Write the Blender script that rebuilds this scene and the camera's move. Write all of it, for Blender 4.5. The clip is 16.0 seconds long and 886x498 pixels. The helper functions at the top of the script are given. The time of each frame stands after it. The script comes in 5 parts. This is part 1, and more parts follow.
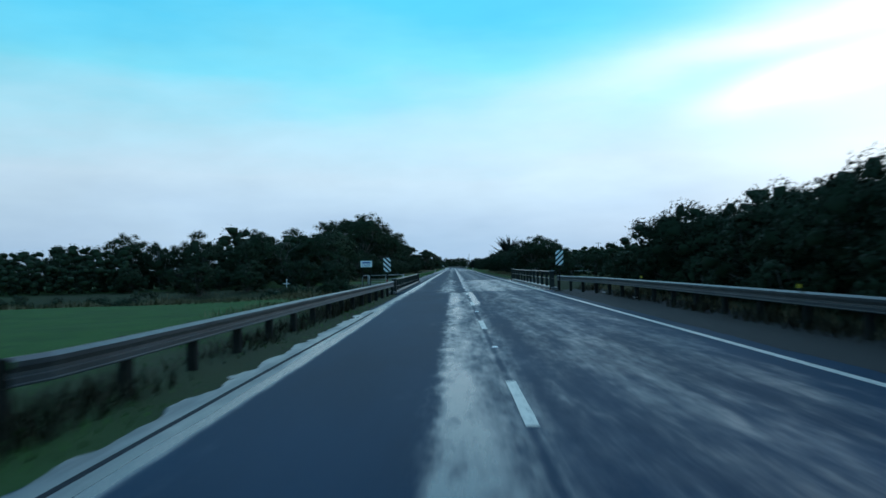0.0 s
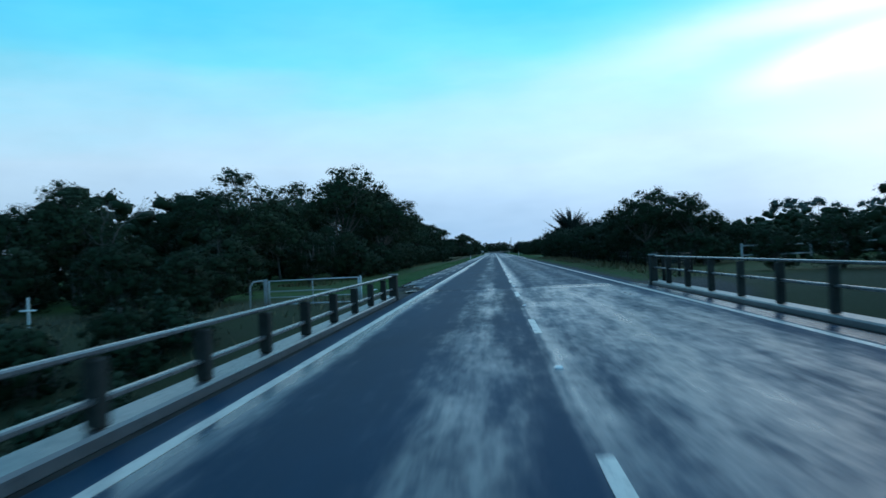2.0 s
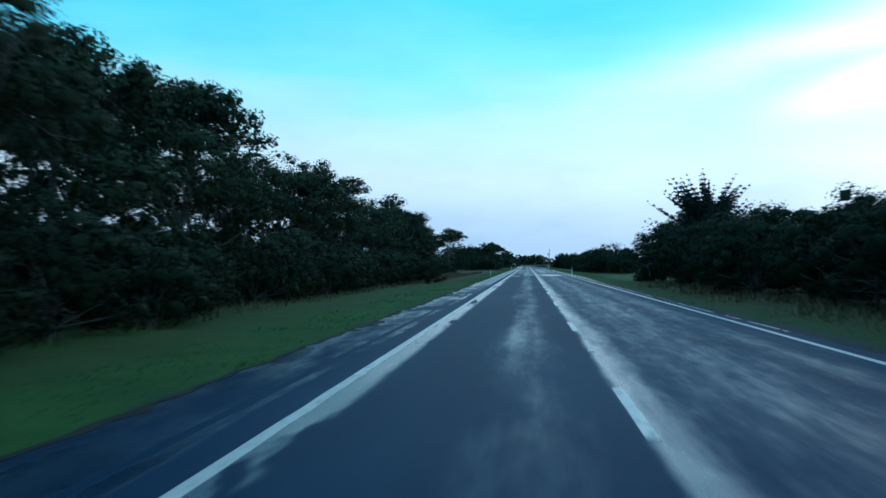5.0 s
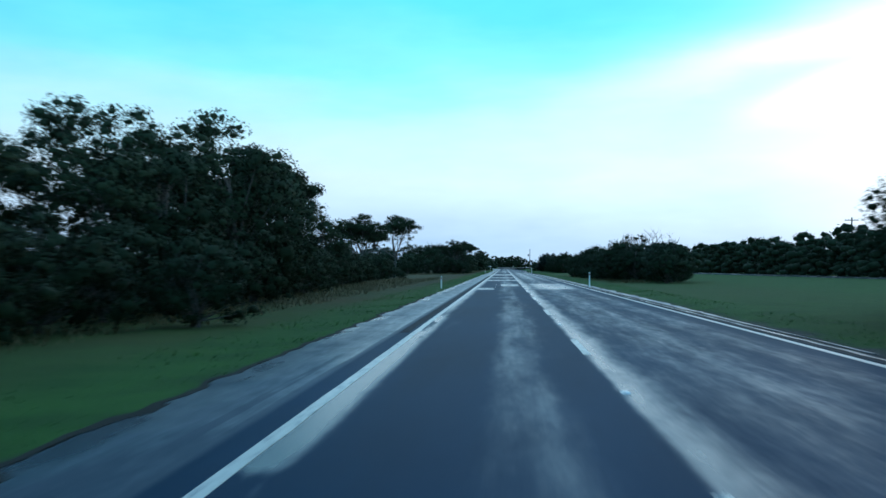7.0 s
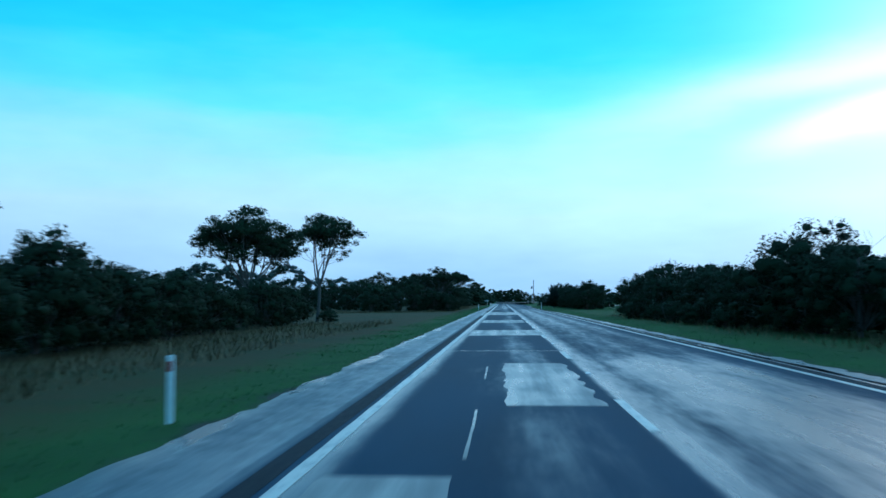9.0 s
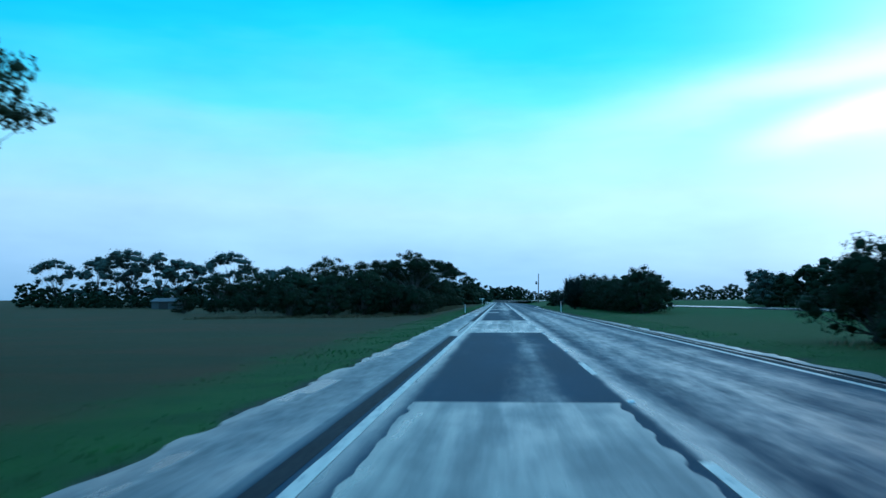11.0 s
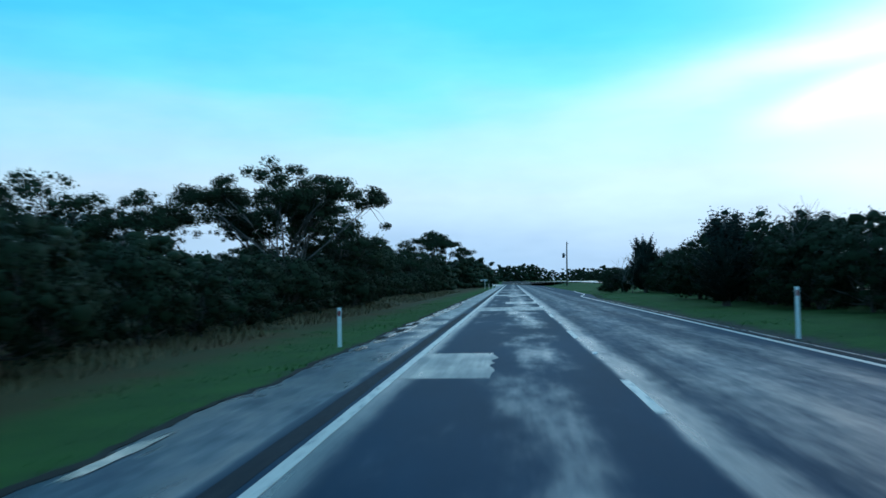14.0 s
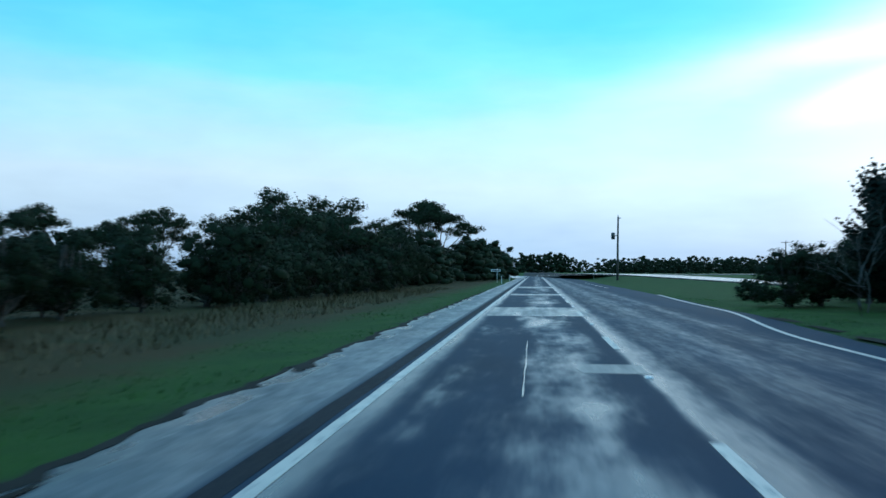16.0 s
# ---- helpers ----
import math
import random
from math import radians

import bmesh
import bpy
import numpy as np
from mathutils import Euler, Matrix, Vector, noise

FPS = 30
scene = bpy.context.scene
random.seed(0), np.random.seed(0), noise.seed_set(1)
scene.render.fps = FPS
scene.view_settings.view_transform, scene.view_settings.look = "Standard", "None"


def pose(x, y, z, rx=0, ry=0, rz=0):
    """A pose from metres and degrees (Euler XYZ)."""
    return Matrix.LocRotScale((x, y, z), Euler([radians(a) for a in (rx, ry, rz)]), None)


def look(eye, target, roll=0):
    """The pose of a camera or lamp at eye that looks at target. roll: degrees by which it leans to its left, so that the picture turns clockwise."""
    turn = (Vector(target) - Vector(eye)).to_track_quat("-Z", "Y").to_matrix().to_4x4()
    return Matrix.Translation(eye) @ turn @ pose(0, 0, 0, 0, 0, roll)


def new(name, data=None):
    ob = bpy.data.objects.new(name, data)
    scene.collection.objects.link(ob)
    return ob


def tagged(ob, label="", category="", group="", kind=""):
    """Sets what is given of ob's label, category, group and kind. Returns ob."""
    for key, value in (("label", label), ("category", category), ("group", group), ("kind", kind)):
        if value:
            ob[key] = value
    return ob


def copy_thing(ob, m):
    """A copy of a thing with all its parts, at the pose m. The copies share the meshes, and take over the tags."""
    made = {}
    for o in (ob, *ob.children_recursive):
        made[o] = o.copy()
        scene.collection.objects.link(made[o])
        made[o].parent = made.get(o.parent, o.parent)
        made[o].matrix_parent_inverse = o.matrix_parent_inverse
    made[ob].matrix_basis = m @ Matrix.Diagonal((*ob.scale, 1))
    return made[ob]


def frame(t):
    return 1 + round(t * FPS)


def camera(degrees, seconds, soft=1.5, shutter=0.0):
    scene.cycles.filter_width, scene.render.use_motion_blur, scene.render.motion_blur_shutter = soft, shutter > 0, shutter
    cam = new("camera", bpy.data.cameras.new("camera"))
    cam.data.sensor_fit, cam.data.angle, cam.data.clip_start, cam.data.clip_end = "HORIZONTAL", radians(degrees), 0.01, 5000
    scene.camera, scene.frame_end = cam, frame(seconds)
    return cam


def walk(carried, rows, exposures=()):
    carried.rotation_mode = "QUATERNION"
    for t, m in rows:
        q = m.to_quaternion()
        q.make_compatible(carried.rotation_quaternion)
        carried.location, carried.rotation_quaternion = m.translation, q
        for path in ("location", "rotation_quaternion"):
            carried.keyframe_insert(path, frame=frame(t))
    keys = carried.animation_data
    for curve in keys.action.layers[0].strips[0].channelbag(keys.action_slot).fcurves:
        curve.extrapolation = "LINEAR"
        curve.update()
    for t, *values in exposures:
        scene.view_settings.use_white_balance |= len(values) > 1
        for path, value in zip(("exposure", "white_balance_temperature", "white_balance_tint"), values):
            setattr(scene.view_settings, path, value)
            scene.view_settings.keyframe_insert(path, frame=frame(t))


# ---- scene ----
cam = camera(55.8, 16.0, 1.5, 0.28)
PATH = [
    (0, (-0.704, 0.008, 1.499), (-0.728, 2.008, 1.54), -1.2),
    (0.5, (-0.605, 13.072, 1.504), (-0.636, 15.071, 1.522), -0.7),
    (1, (-0.585, 26.135, 1.501), (-0.647, 28.134, 1.518), -1.3),
    (1.5, (-0.633, 39.199, 1.495), (-0.737, 41.196, 1.494), -1.0),
    (2, (-0.718, 52.262, 1.481), (-0.839, 54.258, 1.491), -2.5),
    (2.5, (-0.828, 65.326, 1.495), (-0.937, 67.323, 1.487), -2.0),
    (3, (-0.933, 78.389, 1.49), (-1.014, 80.387, 1.478), -0.2),
    (5.5, (-1.144, 143.707, 1.541), (-1.357, 145.695, 1.584), -0.3),
    (6, (-1.229, 156.77, 1.533), (-1.438, 158.759, 1.568), -0.1),
    (6.5, (-1.316, 169.834, 1.54), (-1.501, 171.825, 1.562), -0.5),
    (7, (-1.427, 182.897, 1.509), (-1.572, 184.892, 1.551), -0.0),
    (7.5, (-1.499, 195.961, 1.511), (-1.635, 197.956, 1.554), -0.2),
    (8, (-1.581, 209.024, 1.484), (-1.686, 211.019, 1.589), 1.2),
    (8.5, (-1.645, 222.088, 1.493), (-1.752, 224.081, 1.624), -0.0),
    (9, (-1.689, 235.151, 1.463), (-1.829, 237.142, 1.588), -0.3),
    (11.5, (-1.857, 300.469, 1.482), (-1.988, 302.461, 1.602), -0.0),
    (12, (-1.83, 313.532, 1.493), (-1.959, 315.524, 1.62), 0.2),
    (12.5, (-1.799, 326.596, 1.499), (-1.898, 328.59, 1.612), -0.5),
    (13, (-1.714, 339.659, 1.502), (-1.836, 341.653, 1.602), 0.6),
    (13.5, (-1.67, 352.723, 1.489), (-1.824, 354.715, 1.578), -0.9),
    (14, (-1.602, 365.786, 1.47), (-1.763, 367.778, 1.548), -1.0),
    (14.5, (-1.593, 378.85, 1.492), (-1.763, 380.841, 1.566), -0.1),
    (15, (-1.62, 391.913, 1.49), (-1.818, 393.901, 1.588), 0.4),
    (15.5, (-1.634, 404.977, 1.488), (-1.847, 406.964, 1.566), 0.9),
    (16, (-1.556, 418.04, 1.482), (-1.775, 420.028, 1.535), 0.1),
]
EXPOSURES = [(0, 0.16, 6850, 10), (1.0, 0.17, 6850, 10), (2.0, 0.2, 6350, 8), (2.5, 0.22, 6800, 10), (3.0, 0.25, 6900, 10), (5.5, 0.4, 6350, 7), (6.0, 0.45, 6700, 10), (6.5, 0.45, 6350, 8), (7.0, 0.5, 6700, 10), (7.5, 0.45, 6850, 11), (8.0, 0.35, 5450, 0),
             (9.0, 0.3, 5500, 1), (11.5, 0.25, 5400, -1), (12.5, 0.22, 5250, -3), (13.0, 0.22, 5050, -4), (13.5, 0.28, 5900, 4), (14.0, 0.3, 6400, 8), (14.5, 0.3, 5600, 2), (15.0, 0.35, 5650, 3), (15.5, 0.38, 6550, 9), (16.0, 0.38, 6700, 10)]
walk(cam, [(t, look(eye, target, roll)) for t, eye, target, roll in PATH], EXPOSURES)

# ---- world and light ----
world = bpy.data.worlds.new("overcast_sky")
scene.world = world
world.use_nodes = True
wt = world.node_tree
wt.nodes.clear()


def wnode(kind, **kw):
    n = wt.nodes.new(kind)
    for k, v in kw.items():
        if k == "operation":
            n.operation = v
        elif k == "blend_type":
            n.blend_type = v
        elif k == "data_type":
            n.data_type = v
    return n


def wmath(op, a, b=None, c=None):
    n = wnode("ShaderNodeMath", operation=op)
    for i, v in enumerate((a, b, c)):
        if v is None:
            continue
        if isinstance(v, (int, float)):
            n.inputs[i].default_value = v
        else:
            wt.links.new(v, n.inputs[i])
    return n.outputs[0]


def wmix(fac, a, b, blend="MIX"):
    n = wnode("ShaderNodeMix", data_type="RGBA", blend_type=blend)
    for sock, v in ((n.inputs[0], fac), (n.inputs[6], a), (n.inputs[7], b)):
        if isinstance(v, (int, float)):
            sock.default_value = v
        elif isinstance(v, tuple):
            sock.default_value = (*v, 1)
        else:
            wt.links.new(v, sock)
    return n.outputs[2]


coord = wnode("ShaderNodeTexCoord").outputs["Generated"]
sep = wnode("ShaderNodeSeparateXYZ")
wt.links.new(coord, sep.inputs[0])


def wdot(vec):
    n = wnode("ShaderNodeVectorMath", operation="DOT_PRODUCT")
    wt.links.new(coord, n.inputs[0])
    n.inputs[1].default_value = vec
    return n.outputs["Value"]


def wramp(fac, stops):
    n = wnode("ShaderNodeValToRGB")
    el = n.color_ramp.elements
    while len(el) < len(stops):
        el.new(0.5)
    for e, (p, c) in zip(el, stops):
        e.position, e.color = p, (*c, 1)
    wt.links.new(fac, n.inputs[0])
    return n.outputs[0]


def wnoise(scale3, scale, detail, rough=0.55):
    m = wnode("ShaderNodeMapping")
    m.inputs["Scale"].default_value = scale3
    wt.links.new(coord, m.inputs[0])
    n = wnode("ShaderNodeTexNoise")
    n.inputs["Scale"].default_value, n.inputs["Detail"].default_value, n.inputs["Roughness"].default_value = scale, detail, rough
    wt.links.new(m.outputs[0], n.inputs["Vector"])
    return n.outputs[0]


SKY_GAIN = 1.0
elev = wmath("ADD", sep.outputs[2], wmath("MULTIPLY", wmath("SUBTRACT", wnoise((1, 1, 5), 3.0, 4), 0.5), 0.10))
cloud = wramp(elev, [(0.0, (0.27, 0.47, 0.72)), (0.05, (0.42, 0.63, 0.88)), (0.11, (0.55, 0.78, 0.99)), (0.17, (0.43, 0.80, 1.02)),
                     (0.23, (0.20, 0.77, 1.04)), (0.29, (0.085, 0.66, 1.04)), (0.36, (0.05, 0.54, 0.955)), (0.50, (0.14, 0.50, 0.895)), (1.0, (0.25, 0.52, 0.90))])
mottle = wmath("MULTIPLY_ADD", wmath("SUBTRACT", wnoise((1, 1, 2.5), 6.0, 5), 0.5), 0.30, 1.0)
mottled = wnode("ShaderNodeVectorMath", operation="SCALE")
wt.links.new(cloud, mottled.inputs[0])
wt.links.new(wmath("MULTIPLY", mottle, wmath("MULTIPLY_ADD", sep.outputs[0], 0.28, 0.97)), mottled.inputs[3])
cloud = mottled.outputs[0]
# the bright break in the cloud, ahead and to the right, with two streaks below it
glow = wmath("POWER", wmath("MAXIMUM", wdot((0.46, 0.86, 0.23)), 0.0), 80.0)
cloud = wmix(wmath("MULTIPLY", glow, 0.35), cloud, (1.15, 1.20, 1.22))


def streak(a, b, width, azimuth_from, azimuth_to):
    n = Vector(a).cross(Vector(b)).normalized()
    s = wmath("DIVIDE", wdot(tuple(n)), width)
    s = wmath("ADD", s, wmath("MULTIPLY", wmath("SUBTRACT", wnoise((1, 1, 3), 5.0, 5), 0.5), 1.6))
    band = wmath("POWER", 2.718, wmath("MULTIPLY", wmath("MULTIPLY", s, s), -1.0))
    ramp = wnode("ShaderNodeMapRange")
    ramp.inputs[1].default_value, ramp.inputs[2].default_value = azimuth_from, azimuth_to
    ramp.interpolation_type = "SMOOTHSTEP"
    wt.links.new(sep.outputs[0], ramp.inputs[0])
    return wmath("MULTIPLY", band, ramp.outputs[0])


cloud = wmix(wmath("MULTIPLY", streak((0.166, 0.962, 0.212), (0.45, 0.86, 0.26), 0.026, 0.0, 0.40), 0.65), cloud, (1.15, 1.12, 1.12))
cloud = wmix(wmath("MULTIPLY", streak((0.277, 0.946, 0.168), (0.453, 0.869, 0.205), 0.020, 0.22, 0.42), 1.0), cloud, (1.25, 1.18, 1.16))
nishita = wnode("ShaderNodeTexSky")
nishita.sky_type = "NISHITA"
nishita.sun_disc = False
nishita.sun_elevation, nishita.sun_rotation = radians(14), radians(28)
scaled = wmix(1.0, nishita.outputs[0], (0.08, 0.08, 0.08), "MULTIPLY")
sky = wmix(0.97, scaled, cloud)
back = wnode("ShaderNodeBackground")
back.inputs[1].default_value = SKY_GAIN
wt.links.new(sky, back.inputs[0])
wout = wnode("ShaderNodeOutputWorld")
wt.links.new(back.outputs[0], wout.inputs[0])

sun_data = bpy.data.lights.new("sun", "SUN")
sun_data.energy, sun_data.angle, sun_data.color = 0.4, radians(110), (1.0, 0.98, 0.95)
sun = new("sun", sun_data)
sun.matrix_world = look((60, 120, 40), (0, 0, 0))


# ---- materials ----
class Mat:
    """A node material with short ways to add nodes."""

    def __init__(self, name, rough=0.8, metal=0.0, spec=0.5):
        self.m = bpy.data.materials.new(name)
        self.m.use_nodes = True
        self.t = self.m.node_tree
        self.b = self.t.nodes["Principled BSDF"]
        self.b.inputs["Roughness"].default_value = rough
        self.b.inputs["Metallic"].default_value = metal
        self.b.inputs["Specular IOR Level"].default_value = spec
        self.pos = self.node("ShaderNodeTexCoord").outputs["Object"]

    def node(self, kind):
        return self.t.nodes.new(kind)

    def put(self, sock, v):
        if isinstance(v, (int, float)):
            sock.default_value = v
        elif isinstance(v, tuple):
            sock.default_value = (*v, 1) if len(v) == 3 and len(sock.default_value) == 4 else v
        else:
            self.t.links.new(v, sock)

    def set(self, name, v):
        self.put(self.b.inputs[name], v)

    def math(self, op, a, b=None, c=None):
        n = self.node("ShaderNodeMath")
        n.operation = op
        for i, v in enumerate((a, b, c)):
            if v is not None:
                self.put(n.inputs[i], v)
        return n.outputs[0]

    def noise(self, scale, detail=4, rough=0.55, stretch=(1, 1, 1), vec=None):
        mp = self.node("ShaderNodeMapping")
        mp.inputs["Scale"].default_value = stretch
        self.put(mp.inputs[0], vec or self.pos)
        n = self.node("ShaderNodeTexNoise")
        n.inputs["Scale"].default_value, n.inputs["Detail"].default_value, n.inputs["Roughness"].default_value = scale, detail, rough
        self.t.links.new(mp.outputs[0], n.inputs["Vector"])
        return n.outputs[0]

    def mix(self, fac, a, b, blend="MIX"):
        n = self.node("ShaderNodeMix")
        n.data_type, n.blend_type = "RGBA", blend
        self.put(n.inputs[0], fac), self.put(n.inputs[6], a), self.put(n.inputs[7], b)
        return n.outputs[2]

    def range(self, v, a, b, c=0.0, d=1.0):
        n = self.node("ShaderNodeMapRange")
        n.interpolation_type = "SMOOTHSTEP"
        self.put(n.inputs[0], v)
        for i, x in enumerate((a, b, c, d)):
            self.put(n.inputs[i + 1], x)
        return n.outputs[0]

    def ramp(self, fac, stops):
        n = self.node("ShaderNodeValToRGB")
        el = n.color_ramp.elements
        while len(el) < len(stops):
            el.new(0.5)
        for e, (p, c) in zip(el, stops):
            e.position, e.color = p, (*c, 1) if isinstance(c, tuple) else (c, c, c, 1)
        self.put(n.inputs[0], fac)
        return n.outputs[0]

    def xyz(self):
        n = self.node("ShaderNodeSeparateXYZ")
        self.put(n.inputs[0], self.pos)
        return n.outputs

    def bump(self, height, strength=0.3, distance=0.02):
        n = self.node("ShaderNodeBump")
        n.inputs["Strength"].default_value, n.inputs["Distance"].default_value = strength, distance
        self.put(n.inputs["Height"], height)
        self.set("Normal", n.outputs[0])


def plain(name, colour, rough=0.7, metal=0.0, vary=0.3, scale=6.0, bump=0.15):
    """A surface of one colour with grain and blotches."""
    m = Mat(name, rough, metal)
    big, fine = m.noise(scale * 0.25, 4), m.noise(scale * 4, 6)
    both = m.math("ADD", m.math("MULTIPLY", big, 0.6), m.math("MULTIPLY", fine, 0.4))
    lo = tuple(c * (1 - vary) for c in colour)
    hi = tuple(min(1, c * (1 + vary)) for c in colour)
    m.set("Base Color", m.mix(m.range(both, 0.3, 0.7), lo, hi))
    m.set("Roughness", m.range(fine, 0.2, 0.8, max(0.05, rough - 0.12), min(1, rough + 0.12)))
    m.bump(fine, bump, 0.01)
    return m.m


def make_asphalt(name, base):
    """Worn, wet chip seal. Water lies in long streaks between the wheel tracks and beside the lines."""
    m = Mat(name, 0.6, 0.0, 0.5)
    x, y, z = m.xyz()
    grain = m.noise(60, 3, 0.7)
    blotch = m.noise(0.5, 5, 0.6, (1, 0.22, 1))
    streaks = m.noise(2.2, 4, 0.6, (1, 0.035, 1))
    spots = m.noise(2.6, 6, 0.68, (1, 0.13, 1))
    fine = m.noise(5.0, 5, 0.7, (1, 0.3, 1))
    tone = m.math("ADD", m.math("MULTIPLY", grain, 0.5), m.math("MULTIPLY", blotch, 0.5))
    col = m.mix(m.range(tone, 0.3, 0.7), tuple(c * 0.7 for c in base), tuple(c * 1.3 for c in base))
    # the older, paler seal of the shoulder
    shoulder = m.math("MULTIPLY", m.range(m.math("ADD", x, m.math("MULTIPLY", m.math("SUBTRACT", fine, 0.5), 0.10)), -3.92, -3.80, 1.0, 0.0), m.math("MULTIPLY", m.range(y, 165, 215), m.math("SUBTRACT", 1.0, m.math("MULTIPLY", m.math("MULTIPLY", m.range(y, 364, 374), m.range(y, 397, 405, 1.0, 0.0)), 0.6))))
    old = m.mix(m.range(m.math("ADD", m.math("MULTIPLY", fine, 0.5), m.math("MULTIPLY", blotch, 0.5)), 0.35, 0.65), (0.085, 0.098, 0.108), (0.165, 0.18, 0.19))
    m.set("Base Color", m.mix(shoulder, col, old))
    # across the road: share of water by place, from the left edge to the right edge
    u = m.math("DIVIDE", m.math("ADD", m.math("ADD", x, 6.0), m.math("MULTIPLY", m.math("SUBTRACT", blotch, 0.5), 0.16)), 12.0)
    prof = m.ramp(u, [(0.00, 0.60), (0.05, 0.62), (0.10, 0.44), (0.168, 0.50), (0.178, 0.05), (0.197, 0.05), (0.206, 0.30), (0.220, 0.66), (0.232, 0.54), (0.252, 0.20),
                      (0.30, 0.12), (0.340, 0.20), (0.385, 0.39), (0.425, 0.39), (0.470, 0.18), (0.488, 0.16), (0.503, 0.66), (0.522, 0.58), (0.55, 0.36),
                      (0.61, 0.40), (0.66, 0.46), (0.72, 0.34), (0.78, 0.44), (0.84, 0.24), (0.90, 0.18)])
    # before the bridge the water stands left of the centre line; on the deck it is spread more widely
    before = m.math("MULTIPLY", m.range(y, 46, 48, 1.0, 0.0), m.math("MULTIPLY", m.range(m.math("ADD", x, m.math("MULTIPLY", m.math("SUBTRACT", fine, 0.5), 0.5)), -1.15, -0.6), m.range(x, -0.15, 0.0, 1.0, 0.0)))
    deck = m.math("MULTIPLY", m.range(y, 48, 49), m.range(y, 85, 86, 1.0, 0.0))
    off_track = m.math("ADD", m.range(x, -2.6, -2.2, 1.0, 0.0), m.range(x, -1.3, -0.9))
    prof = m.math("ADD", prof, m.math("MULTIPLY", before, 0.32))
    prof = m.math("ADD", prof, m.math("MULTIPLY", m.math("MULTIPLY", deck, m.math("ADD", off_track, 0.3)), 0.10))
    prof = m.math("SUBTRACT", prof, m.math("MULTIPLY", m.range(y, 85, 88, 1.0, 0.0), m.math("MULTIPLY", m.math("MULTIPLY", m.range(x, -0.1, 0.0), m.range(x, 0.3, 0.7, 1.0, 0.0)), 0.20)))
    prof = m.math("SUBTRACT", prof, m.math("MULTIPLY", m.range(y, 44, 47, 1.0, 0.0), m.math("MULTIPLY", m.math("MULTIPLY", m.range(x, -2.2, -1.9), m.range(x, -1.1, -0.8, 1.0, 0.0)), 0.20)))
    prof = m.math("ADD", prof, m.math("MULTIPLY", m.math("MULTIPLY", m.range(y, 262, 300), m.range(y, 372, 392, 1.0, 0.0)), m.math("MULTIPLY", m.range(x, 0.6, 1.0), 0.10)))
    # pools: on the oncoming lane, at the end of the deck, and along the ragged outer edge of the shoulder
    def area(x0, x1, y0, y1, soft_x=0.4, soft_y=3.0):
        ax = m.math("MULTIPLY", m.range(x, x0 - soft_x, x0 + soft_x), m.range(x, x1 - soft_x, x1 + soft_x, 1.0, 0.0))
        return m.math("MULTIPLY", ax, m.math("MULTIPLY", m.range(y, y0 - soft_y, y0 + soft_y), m.range(y, y1 - soft_y, y1 + soft_y, 1.0, 0.0)))

    pools = m.math("ADD", m.math("MULTIPLY", area(0.7, 3.5, 239, 257, 0.8, 3.0), 0.66), m.math("ADD", m.math("MULTIPLY", m.math("ADD", area(1.5, 3.6, 84.0, 86.0, 0.7, 0.8), m.math("MULTIPLY", area(0.35, 1.25, 73, 76, 0.35, 1.2), 0.4)), 0.75), m.math("ADD", area(0.05, 0.32, 32, 47, 0.08, 2.0), area(-3.6, -3.12, -20, 29, 0.13, 3.0))))
    damp = m.math("ADD", area(-3.1, -0.2, 394, 470, 0.3, 6.0), area(-3.0, -0.3, 249, 262, 0.3, 3.0))
    prof = m.math("ADD", m.math("ADD", prof, 0.03), m.math("ADD", m.math("MULTIPLY", pools, 0.36), m.math("MULTIPLY", damp, 0.08)))
    breaks = m.noise(0.5, 4, 0.6, (1, 0.22, 1))
    prof = m.math("ADD", prof, m.math("MULTIPLY", area(-3.45, -3.00, 112, 206, 0.10, 14.0), m.range(breaks, 0.40, 0.47, -0.42, 0.22)))
    # the shoulder past the bridge: darker, cracked lengthwise, with drying patches
    ponds = m.noise(0.9, 4, 0.58, (1, 0.28, 1))
    lane = m.math("MULTIPLY", m.math("MULTIPLY", m.range(x, -3.1, -2.8), m.range(x, -0.45, -0.15, 1.0, 0.0)), m.range(y, 345, 385, 0.35, 1.15))
    side = m.math("MULTIPLY", m.range(x, -3.7, -3.55, 1.0, 0.0), m.math("MAXIMUM", m.math("MULTIPLY", m.range(y, 88, 94), m.range(y, 185, 205, 1.0, 0.0)), m.math("MULTIPLY", m.range(y, 352, 368), m.range(y, 399, 409, 1.0, 0.25))))
    prof = m.math("ADD", prof, m.math("MULTIPLY", m.math("SUBTRACT", ponds, 0.46), m.math("ADD", lane, m.math("MULTIPLY", side, 1.3))))
    prof = m.math("ADD", prof, m.math("MULTIPLY", m.math("SUBTRACT", m.noise(1.3, 3, 0.5, (1, 0.05, 1)), 0.5), m.math("MULTIPLY", m.math("MULTIPLY", m.range(x, -3.1, -2.8), m.range(x, -0.45, -0.15, 1.0, 0.0)), 0.4)))
    crack = m.math("MULTIPLY", area(-4.27, -4.17, 96, 196, 0.04, 4.0), m.range(streaks, 0.35, 0.5))
    prof = m.math("SUBTRACT", prof, m.math("ADD", m.math("MULTIPLY", crack, 0.6), m.math("MULTIPLY", m.math("MULTIPLY", side, m.range(y, 185, 205, 1.0, 0.0)), 0.10)))
    outer = m.math("MULTIPLY", m.range(x, -5.0, -4.75, 1.0, 0.0), m.range(m.noise(0.8, 4, 0.6, (1, 0.28, 1)), 0.52, 0.58))
    prof = m.math("ADD", prof, m.math("MULTIPLY", outer, m.range(y, 200, 330, 0.2, 0.7)))
